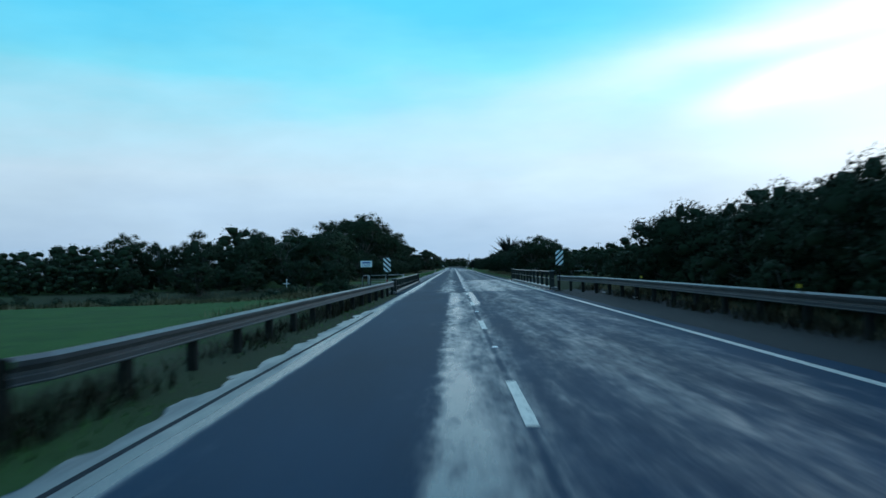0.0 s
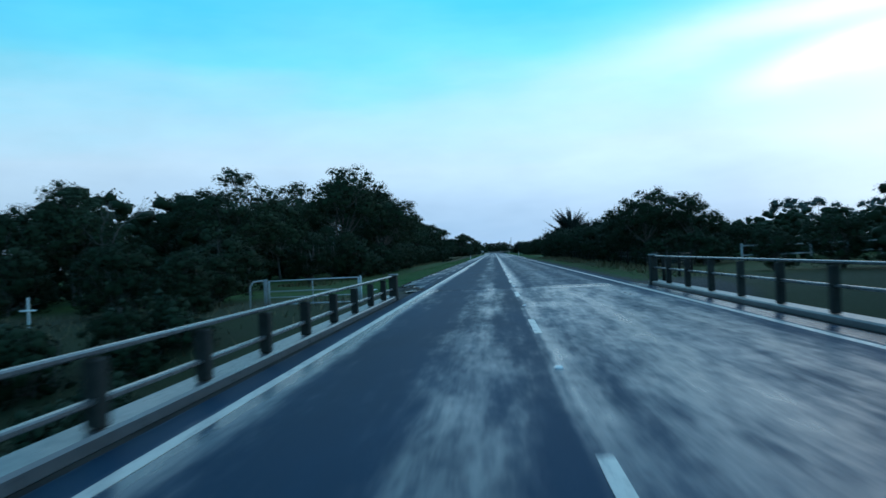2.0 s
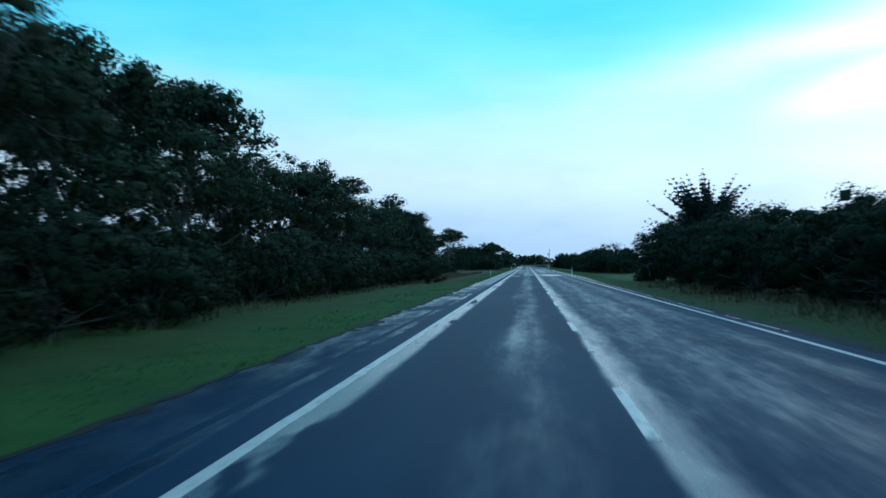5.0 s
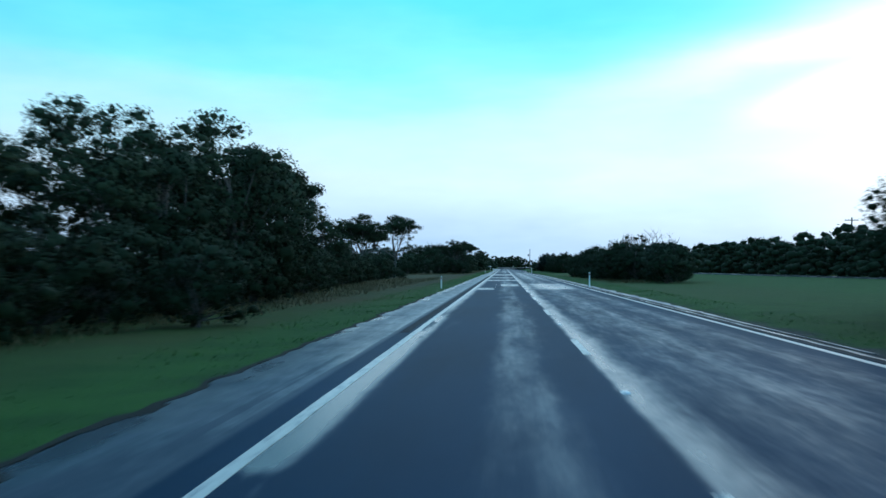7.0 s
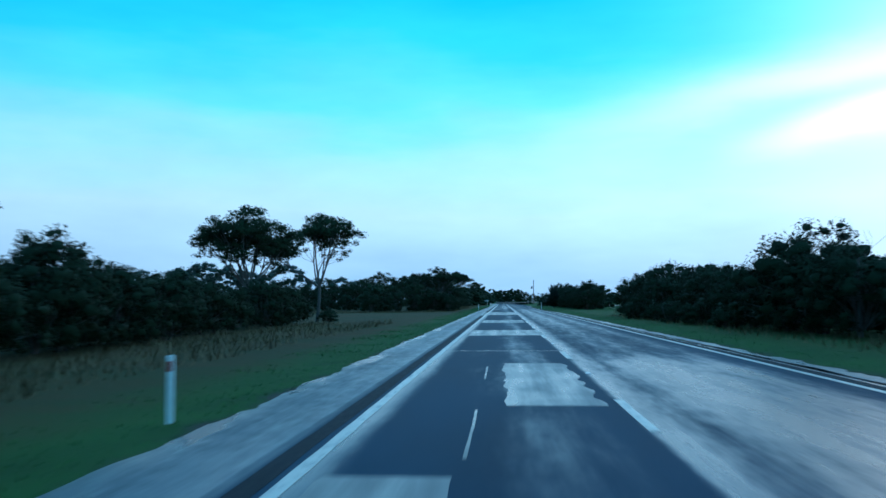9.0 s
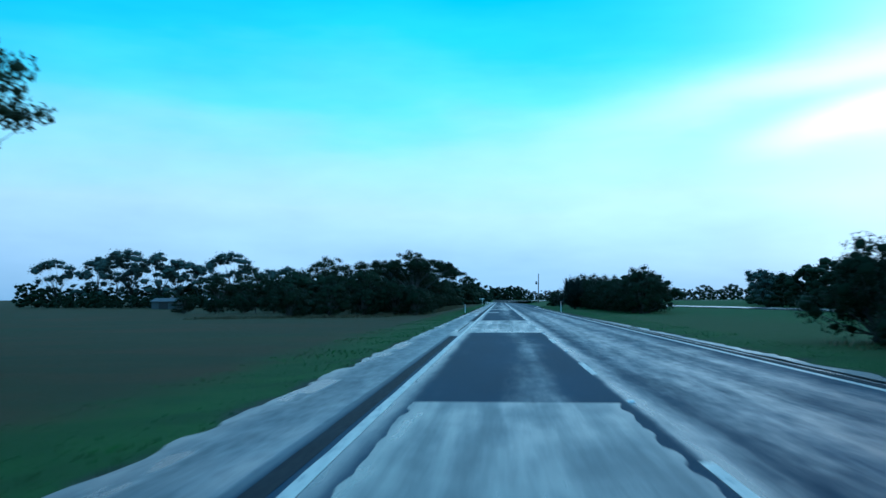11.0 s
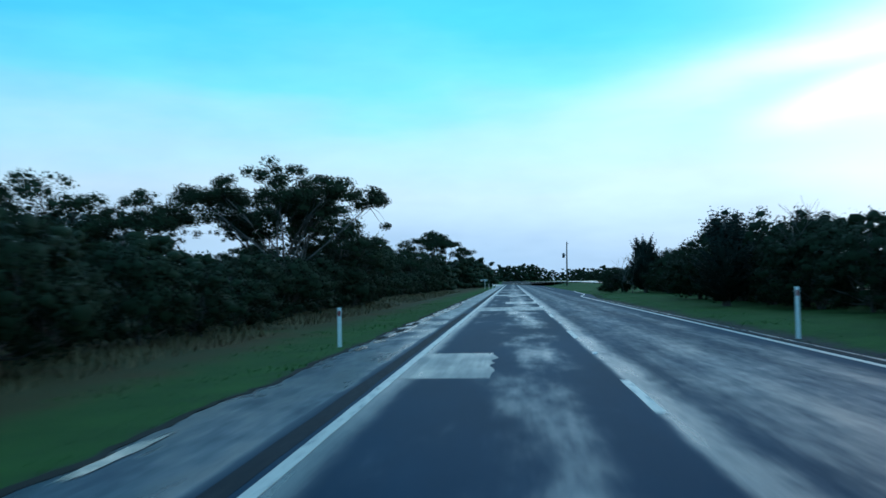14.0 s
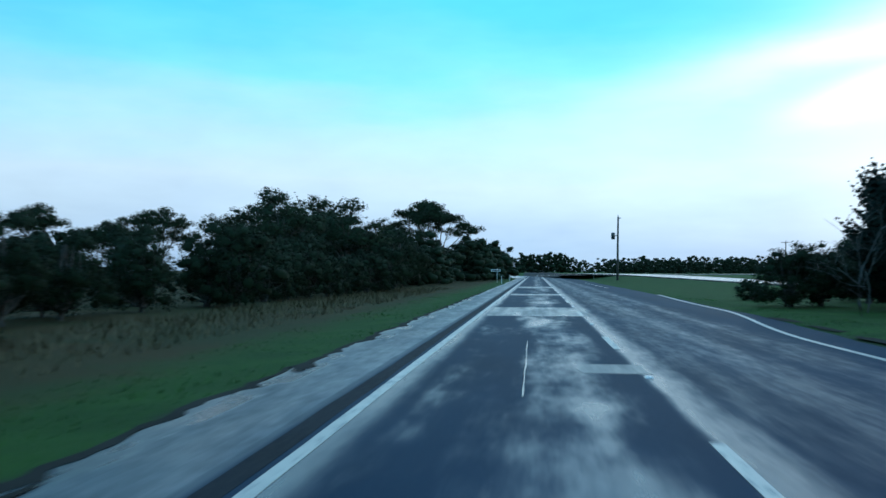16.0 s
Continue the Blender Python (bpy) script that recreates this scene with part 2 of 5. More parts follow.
    gutter = m.math("MULTIPLY", deck, m.range(x, 4.42, 4.55))
    prof = m.math("ADD", prof, m.math("MULTIPLY", gutter, 0.45))
    w = m.math("ADD", m.math("MULTIPLY", m.math("SUBTRACT", streaks, 0.5), 0.42), m.math("MULTIPLY", m.math("SUBTRACT", spots, 0.5), 0.85))
    w = m.math("ADD", w, m.math("MULTIPLY", m.math("SUBTRACT", fine, 0.5), 0.45))
    calm = m.math("ADD", m.range(y, 84, 92, 0.72, m.range(x, -0.3, 0.1, 0.36, 0.55)), m.math("MULTIPLY", damp, 0.10))
    w = m.math("ADD", m.math("MULTIPLY", w, calm), prof)
    water = m.range(w, 0.22, 0.84)
    m.set("Roughness", m.range(water, 0.0, 1.0, 0.58, 0.25))
    m.set("Specular IOR Level", m.range(water, 0.0, 1.0, 0.06, 0.62))
    m.set("IOR", 1.33)
    h = m.math("MULTIPLY", grain, m.math("SUBTRACT", 1.0, m.math("MULTIPLY", water, 0.8)))
    m.bump(h, 0.35, 0.006)
    return m.m


def make_patch(name, base, rough):
    """Smooth sealed repair, evenly wet, with faint lengthwise marks."""
    m = Mat(name, rough, 0.0, 0.5)
    marks = m.noise(2.6, 4, 0.6, (1, 0.05, 1))
    spots = m.noise(0.9, 5, 0.6, (1, 0.5, 1))
    grain = m.noise(60, 3, 0.7)
    m.set("Base Color", m.mix(m.range(m.math("ADD", m.math("MULTIPLY", marks, 0.5), m.math("MULTIPLY", grain, 0.5)), 0.3, 0.7), tuple(c * 0.75 for c in base), tuple(c * 1.25 for c in base)))
    v = m.math("ADD", m.math("MULTIPLY", marks, 0.55), m.math("MULTIPLY", spots, 0.45))
    m.set("Roughness", m.range(v, 0.34, 0.62, rough + 0.16, rough - 0.08))
    m.bump(grain, 0.18, 0.005)
    return m.m


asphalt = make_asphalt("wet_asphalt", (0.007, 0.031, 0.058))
asphalt_patch = make_patch("patched_asphalt", (0.072, 0.080, 0.085), 0.34)
damp_patch = make_patch("damp_patch", (0.040, 0.052, 0.060), 0.40)
still_water = plain("still_water", (0.025, 0.030, 0.033), 0.18, 0, 0.2, 0.5, 0.01)
still_water.node_tree.nodes["Principled BSDF"].inputs["Specular IOR Level"].default_value = 0.75
seam_water = make_patch("seam_water", (0.055, 0.060, 0.064), 0.28)
asphalt_side = make_patch("side_asphalt", (0.09, 0.092, 0.095), 0.20)


def make_line():
    """Worn white road paint with gaps."""
    m = Mat("road_paint", 0.45)
    wear = m.noise(9, 6, 0.75, (1, 0.35, 1))
    dirt = m.noise(1.2, 4, 0.6, (1, 0.2, 1))
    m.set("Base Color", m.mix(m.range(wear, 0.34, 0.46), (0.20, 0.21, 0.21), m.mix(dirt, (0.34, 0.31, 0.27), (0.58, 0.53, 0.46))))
    m.set("Roughness", m.range(wear, 0.3, 0.6, 0.6, 0.3))
    m.bump(wear, 0.2, 0.004)
    return m.m


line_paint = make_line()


def make_ground():
    """Verge and field: short green grass, drier and browner further from the road, bare wet gravel at the road's edge."""
    m = Mat("verge_grass", 0.9, 0.0, 0.2)
    x, y, z = m.xyz()
    big, mid, fine = m.noise(0.06, 4, 0.55), m.noise(0.5, 5, 0.6), m.noise(14, 4, 0.7)
    green = m.mix(m.range(mid, 0.3, 0.7), (0.014, 0.058, 0.008), (0.027, 0.092, 0.013))
    dry = m.mix(m.range(fine, 0.3, 0.7), (0.042, 0.028, 0.008), (0.076, 0.050, 0.016))
    dry = m.mix(m.range(m.noise(0.16, 5, 0.65, (0.5, 1, 1)), 0.36, 0.62, 0.0, 0.75), dry, m.mix(mid, (0.020, 0.032, 0.008), (0.044, 0.052, 0.016)))
    far_left = m.range(m.math("ADD", m.math("MULTIPLY", x, -1.0), m.math("MULTIPLY", m.math("SUBTRACT", mid, 0.5), 4.0)), 7.0, 9.4)
    dryness = m.math("MULTIPLY", far_left, m.math("MULTIPLY", m.range(big, 0.05, 0.38), m.range(m.math("ADD", y, m.math("MULTIPLY", m.math("SUBTRACT", big, 0.5), 120.0)), 180, 270, 0.40, 1.0)))
    dryness = m.math("MULTIPLY", dryness, m.range(y, 60, 110))
    right_dry = m.math("MULTIPLY", m.range(m.math("ADD", x, m.math("MULTIPLY", m.math("SUBTRACT", mid, 0.5), 2.0)), 5.2, 6.6), m.math("MULTIPLY", m.range(y, 40, 60), m.math("MULTIPLY", m.range(x, 14, 40, 1.0, 0.0), m.range(y, 180, 220, 0.75, 0.0))))
    dryness = m.math("MAXIMUM", dryness, right_dry)
    olive = m.math("MULTIPLY", m.range(y, 195, 235), m.math("MULTIPLY", m.range(y, 345, 380, 1.0, 0.45), m.range(big, 0.3, 0.6, 0.55, 0.85)))
    green = m.mix(m.math("MULTIPLY", olive, m.math("MULTIPLY", m.range(m.math("ABSOLUTE", x), 12, 22, 1.0, 0.4), m.range(m.math("ADD", m.math("ABSOLUTE", x), m.math("MULTIPLY", mid, 2.0)), 7.4, 9.4, 0.3, 1.0))), green, m.mix(fine, (0.028, 0.052, 0.010), (0.048, 0.076, 0.017)))
    col = m.mix(dryness, green, dry)
    speck = m.range(m.noise(3.0, 5, 0.7), 0.62, 0.78)
    col = m.mix(m.math("MULTIPLY", speck, 0.3), col, (0.085, 0.08, 0.04))
    # bare ground beside the seal
    edge_l = m.range(m.math("ADD", m.math("MULTIPLY", x, -1.0), m.math("MULTIPLY", m.math("SUBTRACT", mid, 0.5), 1.6)), 5.1, 5.7)
    edge_r = m.range(m.math("ADD", x, m.math("MULTIPLY", m.math("SUBTRACT", mid, 0.5), 1.4)), 5.2, 6.0)
    near = m.range(y, 84, 90, 1.0, 0.0)
    bank = m.math("MULTIPLY", near, m.range(m.math("ADD", x, m.math("MULTIPLY", m.math("SUBTRACT", mid, 0.5), 1.4)), 7.2, 8.2, 1.0, 0.0))
    edge_r = m.math("MULTIPLY", edge_r, m.math("SUBTRACT", 1.0, m.math("MULTIPLY", bank, m.range(x, 0.0, 0.1))))
    close_l = m.math("MULTIPLY", near, m.range(m.math("ADD", m.math("MULTIPLY", x, -1.0), m.math("MULTIPLY", m.math("SUBTRACT", mid, 0.5), 0.8)), 3.55, 3.85))
    grassy = m.math("MAXIMUM", m.math("MAXIMUM", edge_l, close_l), edge_r)
    brown = m.math("MULTIPLY", m.math("MULTIPLY", m.range(y, 0, 14), near), m.math("MULTIPLY", m.math("MULTIPLY", m.range(x, -9.0, -6.0), m.range(x, 12, 30, 1.0, 0.0)), 0.8))
    col = m.mix(brown, col, m.mix(fine, (0.014, 0.014, 0.006), (0.040, 0.035, 0.016)))
    weeds = m.math("MULTIPLY", m.math("MULTIPLY", m.range(m.math("SUBTRACT", y, m.range(x, -13, -9, 7.0, 0.0)), 47, 53), m.range(y, 86, 92, 1.0, 0.0)), m.math("MULTIPLY", m.range(x, -60, -40), m.range(x, 40, 60, 1.0, 0.0)))
    col = m.mix(m.math("MULTIPLY", weeds, m.range(mid, 0.2, 0.6, 0.75, 1.0)), col, m.mix(fine, (0.016, 0.020, 0.008), (0.050, 0.050, 0.022)))
    gravel = m.mix(fine, (0.010, 0.010, 0.010), (0.042, 0.040, 0.037))
    m.set("Base Color", m.mix(grassy, gravel, col))
    m.set("Roughness", m.range(grassy, 0, 1, 0.82, 0.95))
    m.bump(m.math("ADD", fine, m.math("MULTIPLY", mid, 0.5)), 0.8, 0.06)
    return m.m


grass_ground = make_ground()


def make_leaf(name, dark, light):
    m = Mat(name, 0.75, 0.0, 0.12)
    geo = m.node("ShaderNodeNewGeometry")
    inf = m.node("ShaderNodeObjectInfo")
    blot = m.noise(0.35, 3)
    tuft = m.noise(7.0, 5, 0.75)
    f = m.math("ADD", m.math("MULTIPLY", geo.outputs["Random Per Island"], 0.12), m.math("ADD", m.math("MULTIPLY", blot, 0.55), m.math("MULTIPLY", m.range(tuft, 0.36, 0.64), 0.22)))
    col = m.mix(f, dark, light)
    col = m.mix(m.math("MULTIPLY", inf.outputs["Random"], 0.35), col, tuple(c * 0.55 for c in light))
    m.set("Base Color", col)
    return m.m


leaf_gum = make_leaf("gum_leaves", (0.014, 0.027, 0.014), (0.038, 0.063, 0.030))
leaf_dense = make_leaf("dense_leaves", (0.010, 0.020, 0.010), (0.025, 0.043, 0.019))
# leaves of the distant gums: distance haze is put into this paler colour
leaf_hazed = make_leaf("hazed_gum_leaves", (0.045, 0.064, 0.056), (0.095, 0.125, 0.105))
leaf_needle = make_leaf("needle_leaves", (0.008, 0.016, 0.013), (0.019, 0.034, 0.025))
straw = make_leaf("dry_grass", (0.12, 0.098, 0.048), (0.24, 0.195, 0.10))
weed_blade = make_leaf("dead_weed", (0.020, 0.019, 0.010), (0.055, 0.048, 0.024))
grass_blade = make_leaf("green_grass", (0.032, 0.125, 0.014), (0.055, 0.180, 0.022))
bark = plain("bark", (0.075, 0.062, 0.052), 0.85, 0, 0.45, 5, 0.6)
bark_pale = plain("pale_bark", (0.062, 0.058, 0.053), 0.75, 0, 0.4, 4, 0.4)
bark_dead = plain("dead_wood", (0.085, 0.076, 0.068), 0.8, 0, 0.35, 5, 0.4)
concrete = plain("weathered_concrete", (0.17, 0.172, 0.166), 0.75, 0, 0.35, 3, 0.4)
concrete_dark = plain("dark_concrete", (0.028, 0.028, 0.025), 0.85, 0, 0.4, 3, 0.4)
wet_concrete = plain("wet_concrete", (0.080, 0.084, 0.088), 0.36, 0, 0.35, 2, 0.15)
gate_steel = plain("pale_gate_steel", (0.34, 0.35, 0.35), 0.4, 0.1, 0.15, 4, 0.1)
rail_paint = plain("weathered_rail_paint", (0.065, 0.07, 0.073), 0.27, 0, 0.3, 3, 0.1)
galvanised = plain("galvanised_steel", (0.052, 0.055, 0.058), 0.40, 0.25, 0.3, 5, 0.06)
timber = plain("weathered_timber", (0.016, 0.014, 0.012), 0.9, 0, 0.4, 5, 0.5)
pole_wood = plain("pole_timber", (0.085, 0.075, 0.065), 0.85, 0, 0.3, 4, 0.4)
white_plastic = plain("white_plastic", (0.72, 0.72, 0.70), 0.5, 0, 0.12, 5, 0.1)
white_paint = plain("white_sign_face", (0.74, 0.76, 0.76), 0.4, 0, 0.10, 4, 0.05)
black_paint = plain("black_paint", (0.015, 0.015, 0.017), 0.45, 0, 0.2, 4, 0.05)
blue_paint = plain("blue_lettering", (0.03, 0.10, 0.30), 0.45, 0, 0.2, 4, 0.05)
red_reflector = plain("red_reflector", (0.30, 0.05, 0.05), 0.25, 0, 0.1, 10, 0.0)
clear_reflector = plain("clear_reflector", (0.75, 0.75, 0.72), 0.2, 0, 0.1, 10, 0.0)
ceramic = plain("ceramic", (0.35, 0.33, 0.30), 0.3, 0, 0.1, 10, 0.0)
mud = plain("dark_mud", (0.022, 0.021, 0.018), 0.9, 0, 0.4, 3, 0.6)
new_seal = plain("fresh_dark_seal", (0.010, 0.013, 0.018), 0.75, 0, 0.3, 3, 0.3)
for dull in (mud, new_seal, concrete_dark, timber):
    dull.node_tree.nodes["Principled BSDF"].inputs["Specular IOR Level"].default_value = 0.1


# ---- building helpers ----
def mesh_object(name, bm, material, parent=None):
    data = bpy.data.meshes.new(name)
    bm.to_mesh(data)
    bm.free()
    data.materials.append(material)
    ob = new(name, data)
    ob.parent = parent
    return ob


def part(name, bm, material, parent, label=""):
    return tagged(mesh_object(name, bm, material, parent), label)


def thing(name, x, y, z, label, category, group="", kind=""):
    ob = new(name)
    ob.matrix_basis = pose(x, y, z)
    return tagged(ob, label, category, group, kind)


def box(x0, x1, y0, y1, z0, z1, bevel=0.0, bm=None):
    bm = bm or bmesh.new()
    r = bmesh.ops.create_cube(bm, size=1.0, matrix=Matrix.Translation(((x0 + x1) / 2, (y0 + y1) / 2, (z0 + z1) / 2)) @ Matrix.Diagonal((x1 - x0, y1 - y0, z1 - z0, 1)))
    if bevel:
        vs = set(r["verts"])
        bmesh.ops.bevel(bm, geom=[e for e in bm.edges if e.verts[0] in vs and e.verts[1] in vs], offset=bevel, segments=1, affect="EDGES")
    return bm


def tube(points, radii, sides=8, bm=None, cap=True):
    """A round bar that tapers along a line of points."""
    bm = bm or bmesh.new()
    rings = []
    pts = [Vector(p) for p in points]
    for i, p in enumerate(pts):
        d = (pts[min(i + 1, len(pts) - 1)] - pts[max(i - 1, 0)]).normalized()
        a = d.orthogonal().normalized()
        b = d.cross(a)
        r = radii[i] if isinstance(radii, (list, tuple)) else radii
        rings.append([bm.verts.new(p + (a * math.cos(k * math.tau / sides) + b * math.sin(k * math.tau / sides)) * r) for k in range(sides)])
    for r0, r1 in zip(rings, rings[1:]):
        # keep the twist small by starting from the nearest corner
        s = min(range(sides), key=lambda k: (r1[k].co - r0[0].co).length)
        for k in range(sides):
            f = bm.faces.new((r0[k], r0[(k + 1) % sides], r1[(s + k + 1) % sides], r1[(s + k) % sides]))
            f.smooth = True
    if cap:
        bm.faces.new(rings[0][::-1])
        bm.faces.new(rings[-1])
    bmesh.ops.recalc_face_normals(bm, faces=bm.faces)
    return bm


def sweep(profile, path, bm=None):
    """A strip: profile points (u, v) carried along path rows (x, y, z); u goes across (x), v up."""
    bm = bm or bmesh.new()
    rows = [[bm.verts.new((x + u, y, z + v)) for u, v in profile] for x, y, z in path]
    for a, b in zip(rows, rows[1:]):
        for i in range(len(profile) - 1):
            bm.faces.new((a[i], a[i + 1], b[i + 1], b[i]))
    return bm


def raw_mesh(name, verts, faces, material, parent=None, normals=None):
    """A mesh from arrays of triangles or quads, with soft normals where they are given."""
    data = bpy.data.meshes.new(name)
    n, k = faces.shape
    data.vertices.add(len(verts))
    data.vertices.foreach_set("co", verts.astype(np.float32).ravel())
    data.loops.add(n * k)
    data.loops.foreach_set("vertex_index", faces.astype(np.int32).ravel())
    data.polygons.add(n)
    data.polygons.foreach_set("loop_start", np.arange(0, n * k, k, dtype=np.int32))
    data.update(calc_edges=True)
    if normals is not None:
        data.normals_split_custom_set_from_vertices(normals / (np.linalg.norm(normals, axis=1, keepdims=True) + 1e-9))
    data.materials.append(material)
    ob = new(name, data)
    ob.parent = parent
    return ob


def smooth(a, b, v):
    if a > b:
        return 1.0 - smooth(b, a, v)
    t = min(1.0, max(0.0, (v - a) / (b - a)))
    return t * t * (3 - 2 * t)


def bend(y):
    """How far the road has swung to the left, far ahead."""
    return -0.0009 * max(0.0, y - 575.0) ** 2


def creek(y):
    return math.exp(-(((y - 66.5) / 11.0) ** 4))


def ground_z(x, y):
    """Height of the ground: level beside the road, lower in the fields, cut by the creek under the bridge."""
    c = x - bend(y)
    z = -0.07
    if c < -5.0:
        z -= 0.14 * smooth(5.0, 7.0, -c) + 0.25 * smooth(10, 40, -c)
    if c > 5.0:
        z += 0.10 * smooth(5.2, 7.0, c)
        z += 0.9 * smooth(470, 560, y) * smooth(7.0, 12.0, c)
    z -= 0.9 * (0.2 + 0.8 * smooth(50, 62, y)) * smooth(100, 60, y) * smooth(9.0, 18.0, -c) * (1 if y < 100 else 0)
    z -= 2.6 * creek(y)
    z += 0.05 * noise.noise((x * 0.25, y * 0.25, 0)) * smooth(5.5, 8.0, abs(c - 0.0)) + 0.02 * noise.noise((x * 1.3, y * 1.3, 3)) * smooth(5.5, 7, abs(c))
    return z


# ---- ground and road ----
def build_ground():
    near = [-7.6 + 0.4 * i for i in range(40)]
    xs = sorted([-2600, -1500, -800, -400, -220, -140, -100, -75, -58, -46, -38, -32, -27, -23, -20, -17.5, -15.5, -13.8, -12.2, -10.8, -9.6, -8.5]
                + near + [8.5, 9.6, 11, 12.6, 14.5, 17, 20, 24, 29, 35, 42, 50, 60, 75, 100, 140, 220, 400, 800, 1500, 2600])
    ys = [-2600, -1200, -500, -200, -90, -50, -30]
    y = -20.0
    while y < 700:
        ys.append(y)
        y += 2.0 if y < 500 else 6.0
    ys += [720, 760, 820, 900, 1050, 1300, 1700, 2200, 2800, 3600]
    verts = np.array([(x + bend(min(yy, 760)) * (1 if abs(x) < 60 else 0), yy, ground_z(x + bend(min(yy, 760)), yy)) for yy in ys for x in xs])
    nx = len(xs)
    f = [(j * nx + i, j * nx + i + 1, (j + 1) * nx + i + 1, (j + 1) * nx + i) for j in range(len(ys) - 1) for i in range(nx - 1)]
    ob = raw_mesh("ground", verts, np.array(f), grass_ground)
    ob.data.polygons.foreach_set("use_smooth", [True] * len(f))
    return tagged(ob, "green grass verges and fields, browner away from the road", "ground", kind="structure")


build_ground()


def edge_left(y):
    """Ragged outer edge of the left shoulder."""
    e = -4.35 - 0.95 * smooth(86, 95, y) + smooth(50, 46, y) * (0.50 + 0.14 * smooth(24, 33, y))
    e += (0.30 * noise.noise((3, y * 0.5, 4)) + 0.12 * noise.noise((3, y * 1.7, 4))) * smooth(92, 84, y) * (1 - 0.55 * smooth(50, 46, y)) if y < 92 else 0
    return e + 0.14 * noise.noise((0, y * 0.35, 1)) + 0.16 * noise.noise((0, y * 0.9, 2)) + 0.10 * noise.noise((0, y * 2.3, 6))


def edge_right(y):
    e = 4.85 + 0.9 * smooth(2, -20, y) + 1.2 * smooth(425, 450, y) + 2.4 * smooth(455, 500, y) + 9 * smooth(500, 560, y) - 12.2 * smooth(590, 640, y)
    return e + 0.10 * noise.noise((5, y * 0.3, 1)) + 0.06 * noise.noise((5, y * 1.1, 2))


def build_road():
    ys, y = [], -60.0
    while y < 760:
        ys.append(y)
        y += 0.4 if y < 470 else 3.0
    verts, faces = [], []
    for y in ys:
        l, r = edge_left(y), edge_right(y)
        if 47 < y < 86:
            l, r = -3.95, 5.0
        row = [l, l + 0.05, -3.46, -1.7, 0.0, 2.1, 4.3, r - 0.05, r]
        for i, x in enumerate(row):
            z = -0.12 if i in (0, 8) else 0.0
            z += -0.02 * smooth(3.46, 5.3, -x) - 0.012 * smooth(4.3, 5.2, x)
            verts.append((x + bend(y), y, z))
    n = 9
    for j in range(len(ys) - 1):
        for i in range(n - 1):
            faces.append((j * n + i, j * n + i + 1, (j + 1) * n + i + 1, (j + 1) * n + i))
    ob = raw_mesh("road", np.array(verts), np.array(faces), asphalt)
    return tagged(ob, "wet two-lane asphalt road with streaks of standing water", "road", kind="structure")


road = build_road()


def flat_strip(name, rows, z, material, label, parent=None):
    """A thin painted or sealed strip; rows of (x_left, x_right, y)."""
    bm = bmesh.new()
    top = [(bm.verts.new((a + bend(y), y, z)), bm.verts.new((b + bend(y), y, z))) for a, b, y in rows]
    low = [(bm.verts.new((a + bend(y), y, z - 0.02)), bm.verts.new((b + bend(y), y, z - 0.02))) for a, b, y in rows]
    for (a, b), (c, d) in zip(top, top[1:]):
        bm.faces.new((a, b, d, c))
    for k in range(len(rows) - 1):
        bm.faces.new((top[k][0], top[k + 1][0], low[k + 1][0], low[k][0]))
        bm.faces.new((top[k + 1][1], top[k][1], low[k][1], low[k + 1][1]))
    bm.faces.new((top[0][1], top[0][0], low[0][0], low[0][1]))
    bm.faces.new((top[-1][0], top[-1][1], low[-1][1], low[-1][0]))
    ob = mesh_object(name, bm, material, parent)
    return tagged(ob, label)


def steps(a, b, d):
    n = max(1, int((b - a) / d))
    return [a + (b - a) * i / n for i in range(n + 1)]


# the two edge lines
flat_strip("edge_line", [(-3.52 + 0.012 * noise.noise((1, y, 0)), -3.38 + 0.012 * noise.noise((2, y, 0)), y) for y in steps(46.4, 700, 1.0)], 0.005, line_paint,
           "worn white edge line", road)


def right_line(y):
    return 4.3 + 1.35 * smooth(436, 452, y) + 1.4 * smooth(452, 495, y)


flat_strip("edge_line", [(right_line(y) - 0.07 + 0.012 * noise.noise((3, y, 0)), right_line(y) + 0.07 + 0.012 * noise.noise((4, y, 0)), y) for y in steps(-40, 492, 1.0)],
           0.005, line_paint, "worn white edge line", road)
for k in range(6):
    y = 494 + 6.0 * k
    flat_strip("edge_dash", [(4.85 - 0.07, 4.85 + 0.07, y), (4.8 - 0.07, 4.8 + 0.07, y + 2.6)], 0.005, line_paint, "broken white line across the junction", road)
# the broken centre line, 3 m in 12
for k in range(-10, 50):
    y1 = 93.74 + 11.848 * k
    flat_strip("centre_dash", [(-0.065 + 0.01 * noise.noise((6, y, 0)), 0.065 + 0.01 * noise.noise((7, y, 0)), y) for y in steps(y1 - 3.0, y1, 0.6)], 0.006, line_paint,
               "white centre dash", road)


def marker_mesh():
    bm = bmesh.new()
    bmesh.ops.create_cone(bm, cap_ends=True, segments=4, radius1=0.085, radius2=0.05, depth=0.02, matrix=Matrix.Rotation(radians(45), 4, "Z"))
    return bm


first = None
for k in range(0, 42):
    y = 93.74 + 11.848 * (k - 8) + 4.5
    if first is None:
        first = part("pavement_marker", marker_mesh(), clear_reflector, road, "small square reflective pavement marker")
        first.matrix_basis = pose(0.02, y, 0.014)
    else:
        ob = new("pavement_marker", first.data)
        ob.parent = road
        ob.matrix_basis = pose(0.02, y, 0.014)

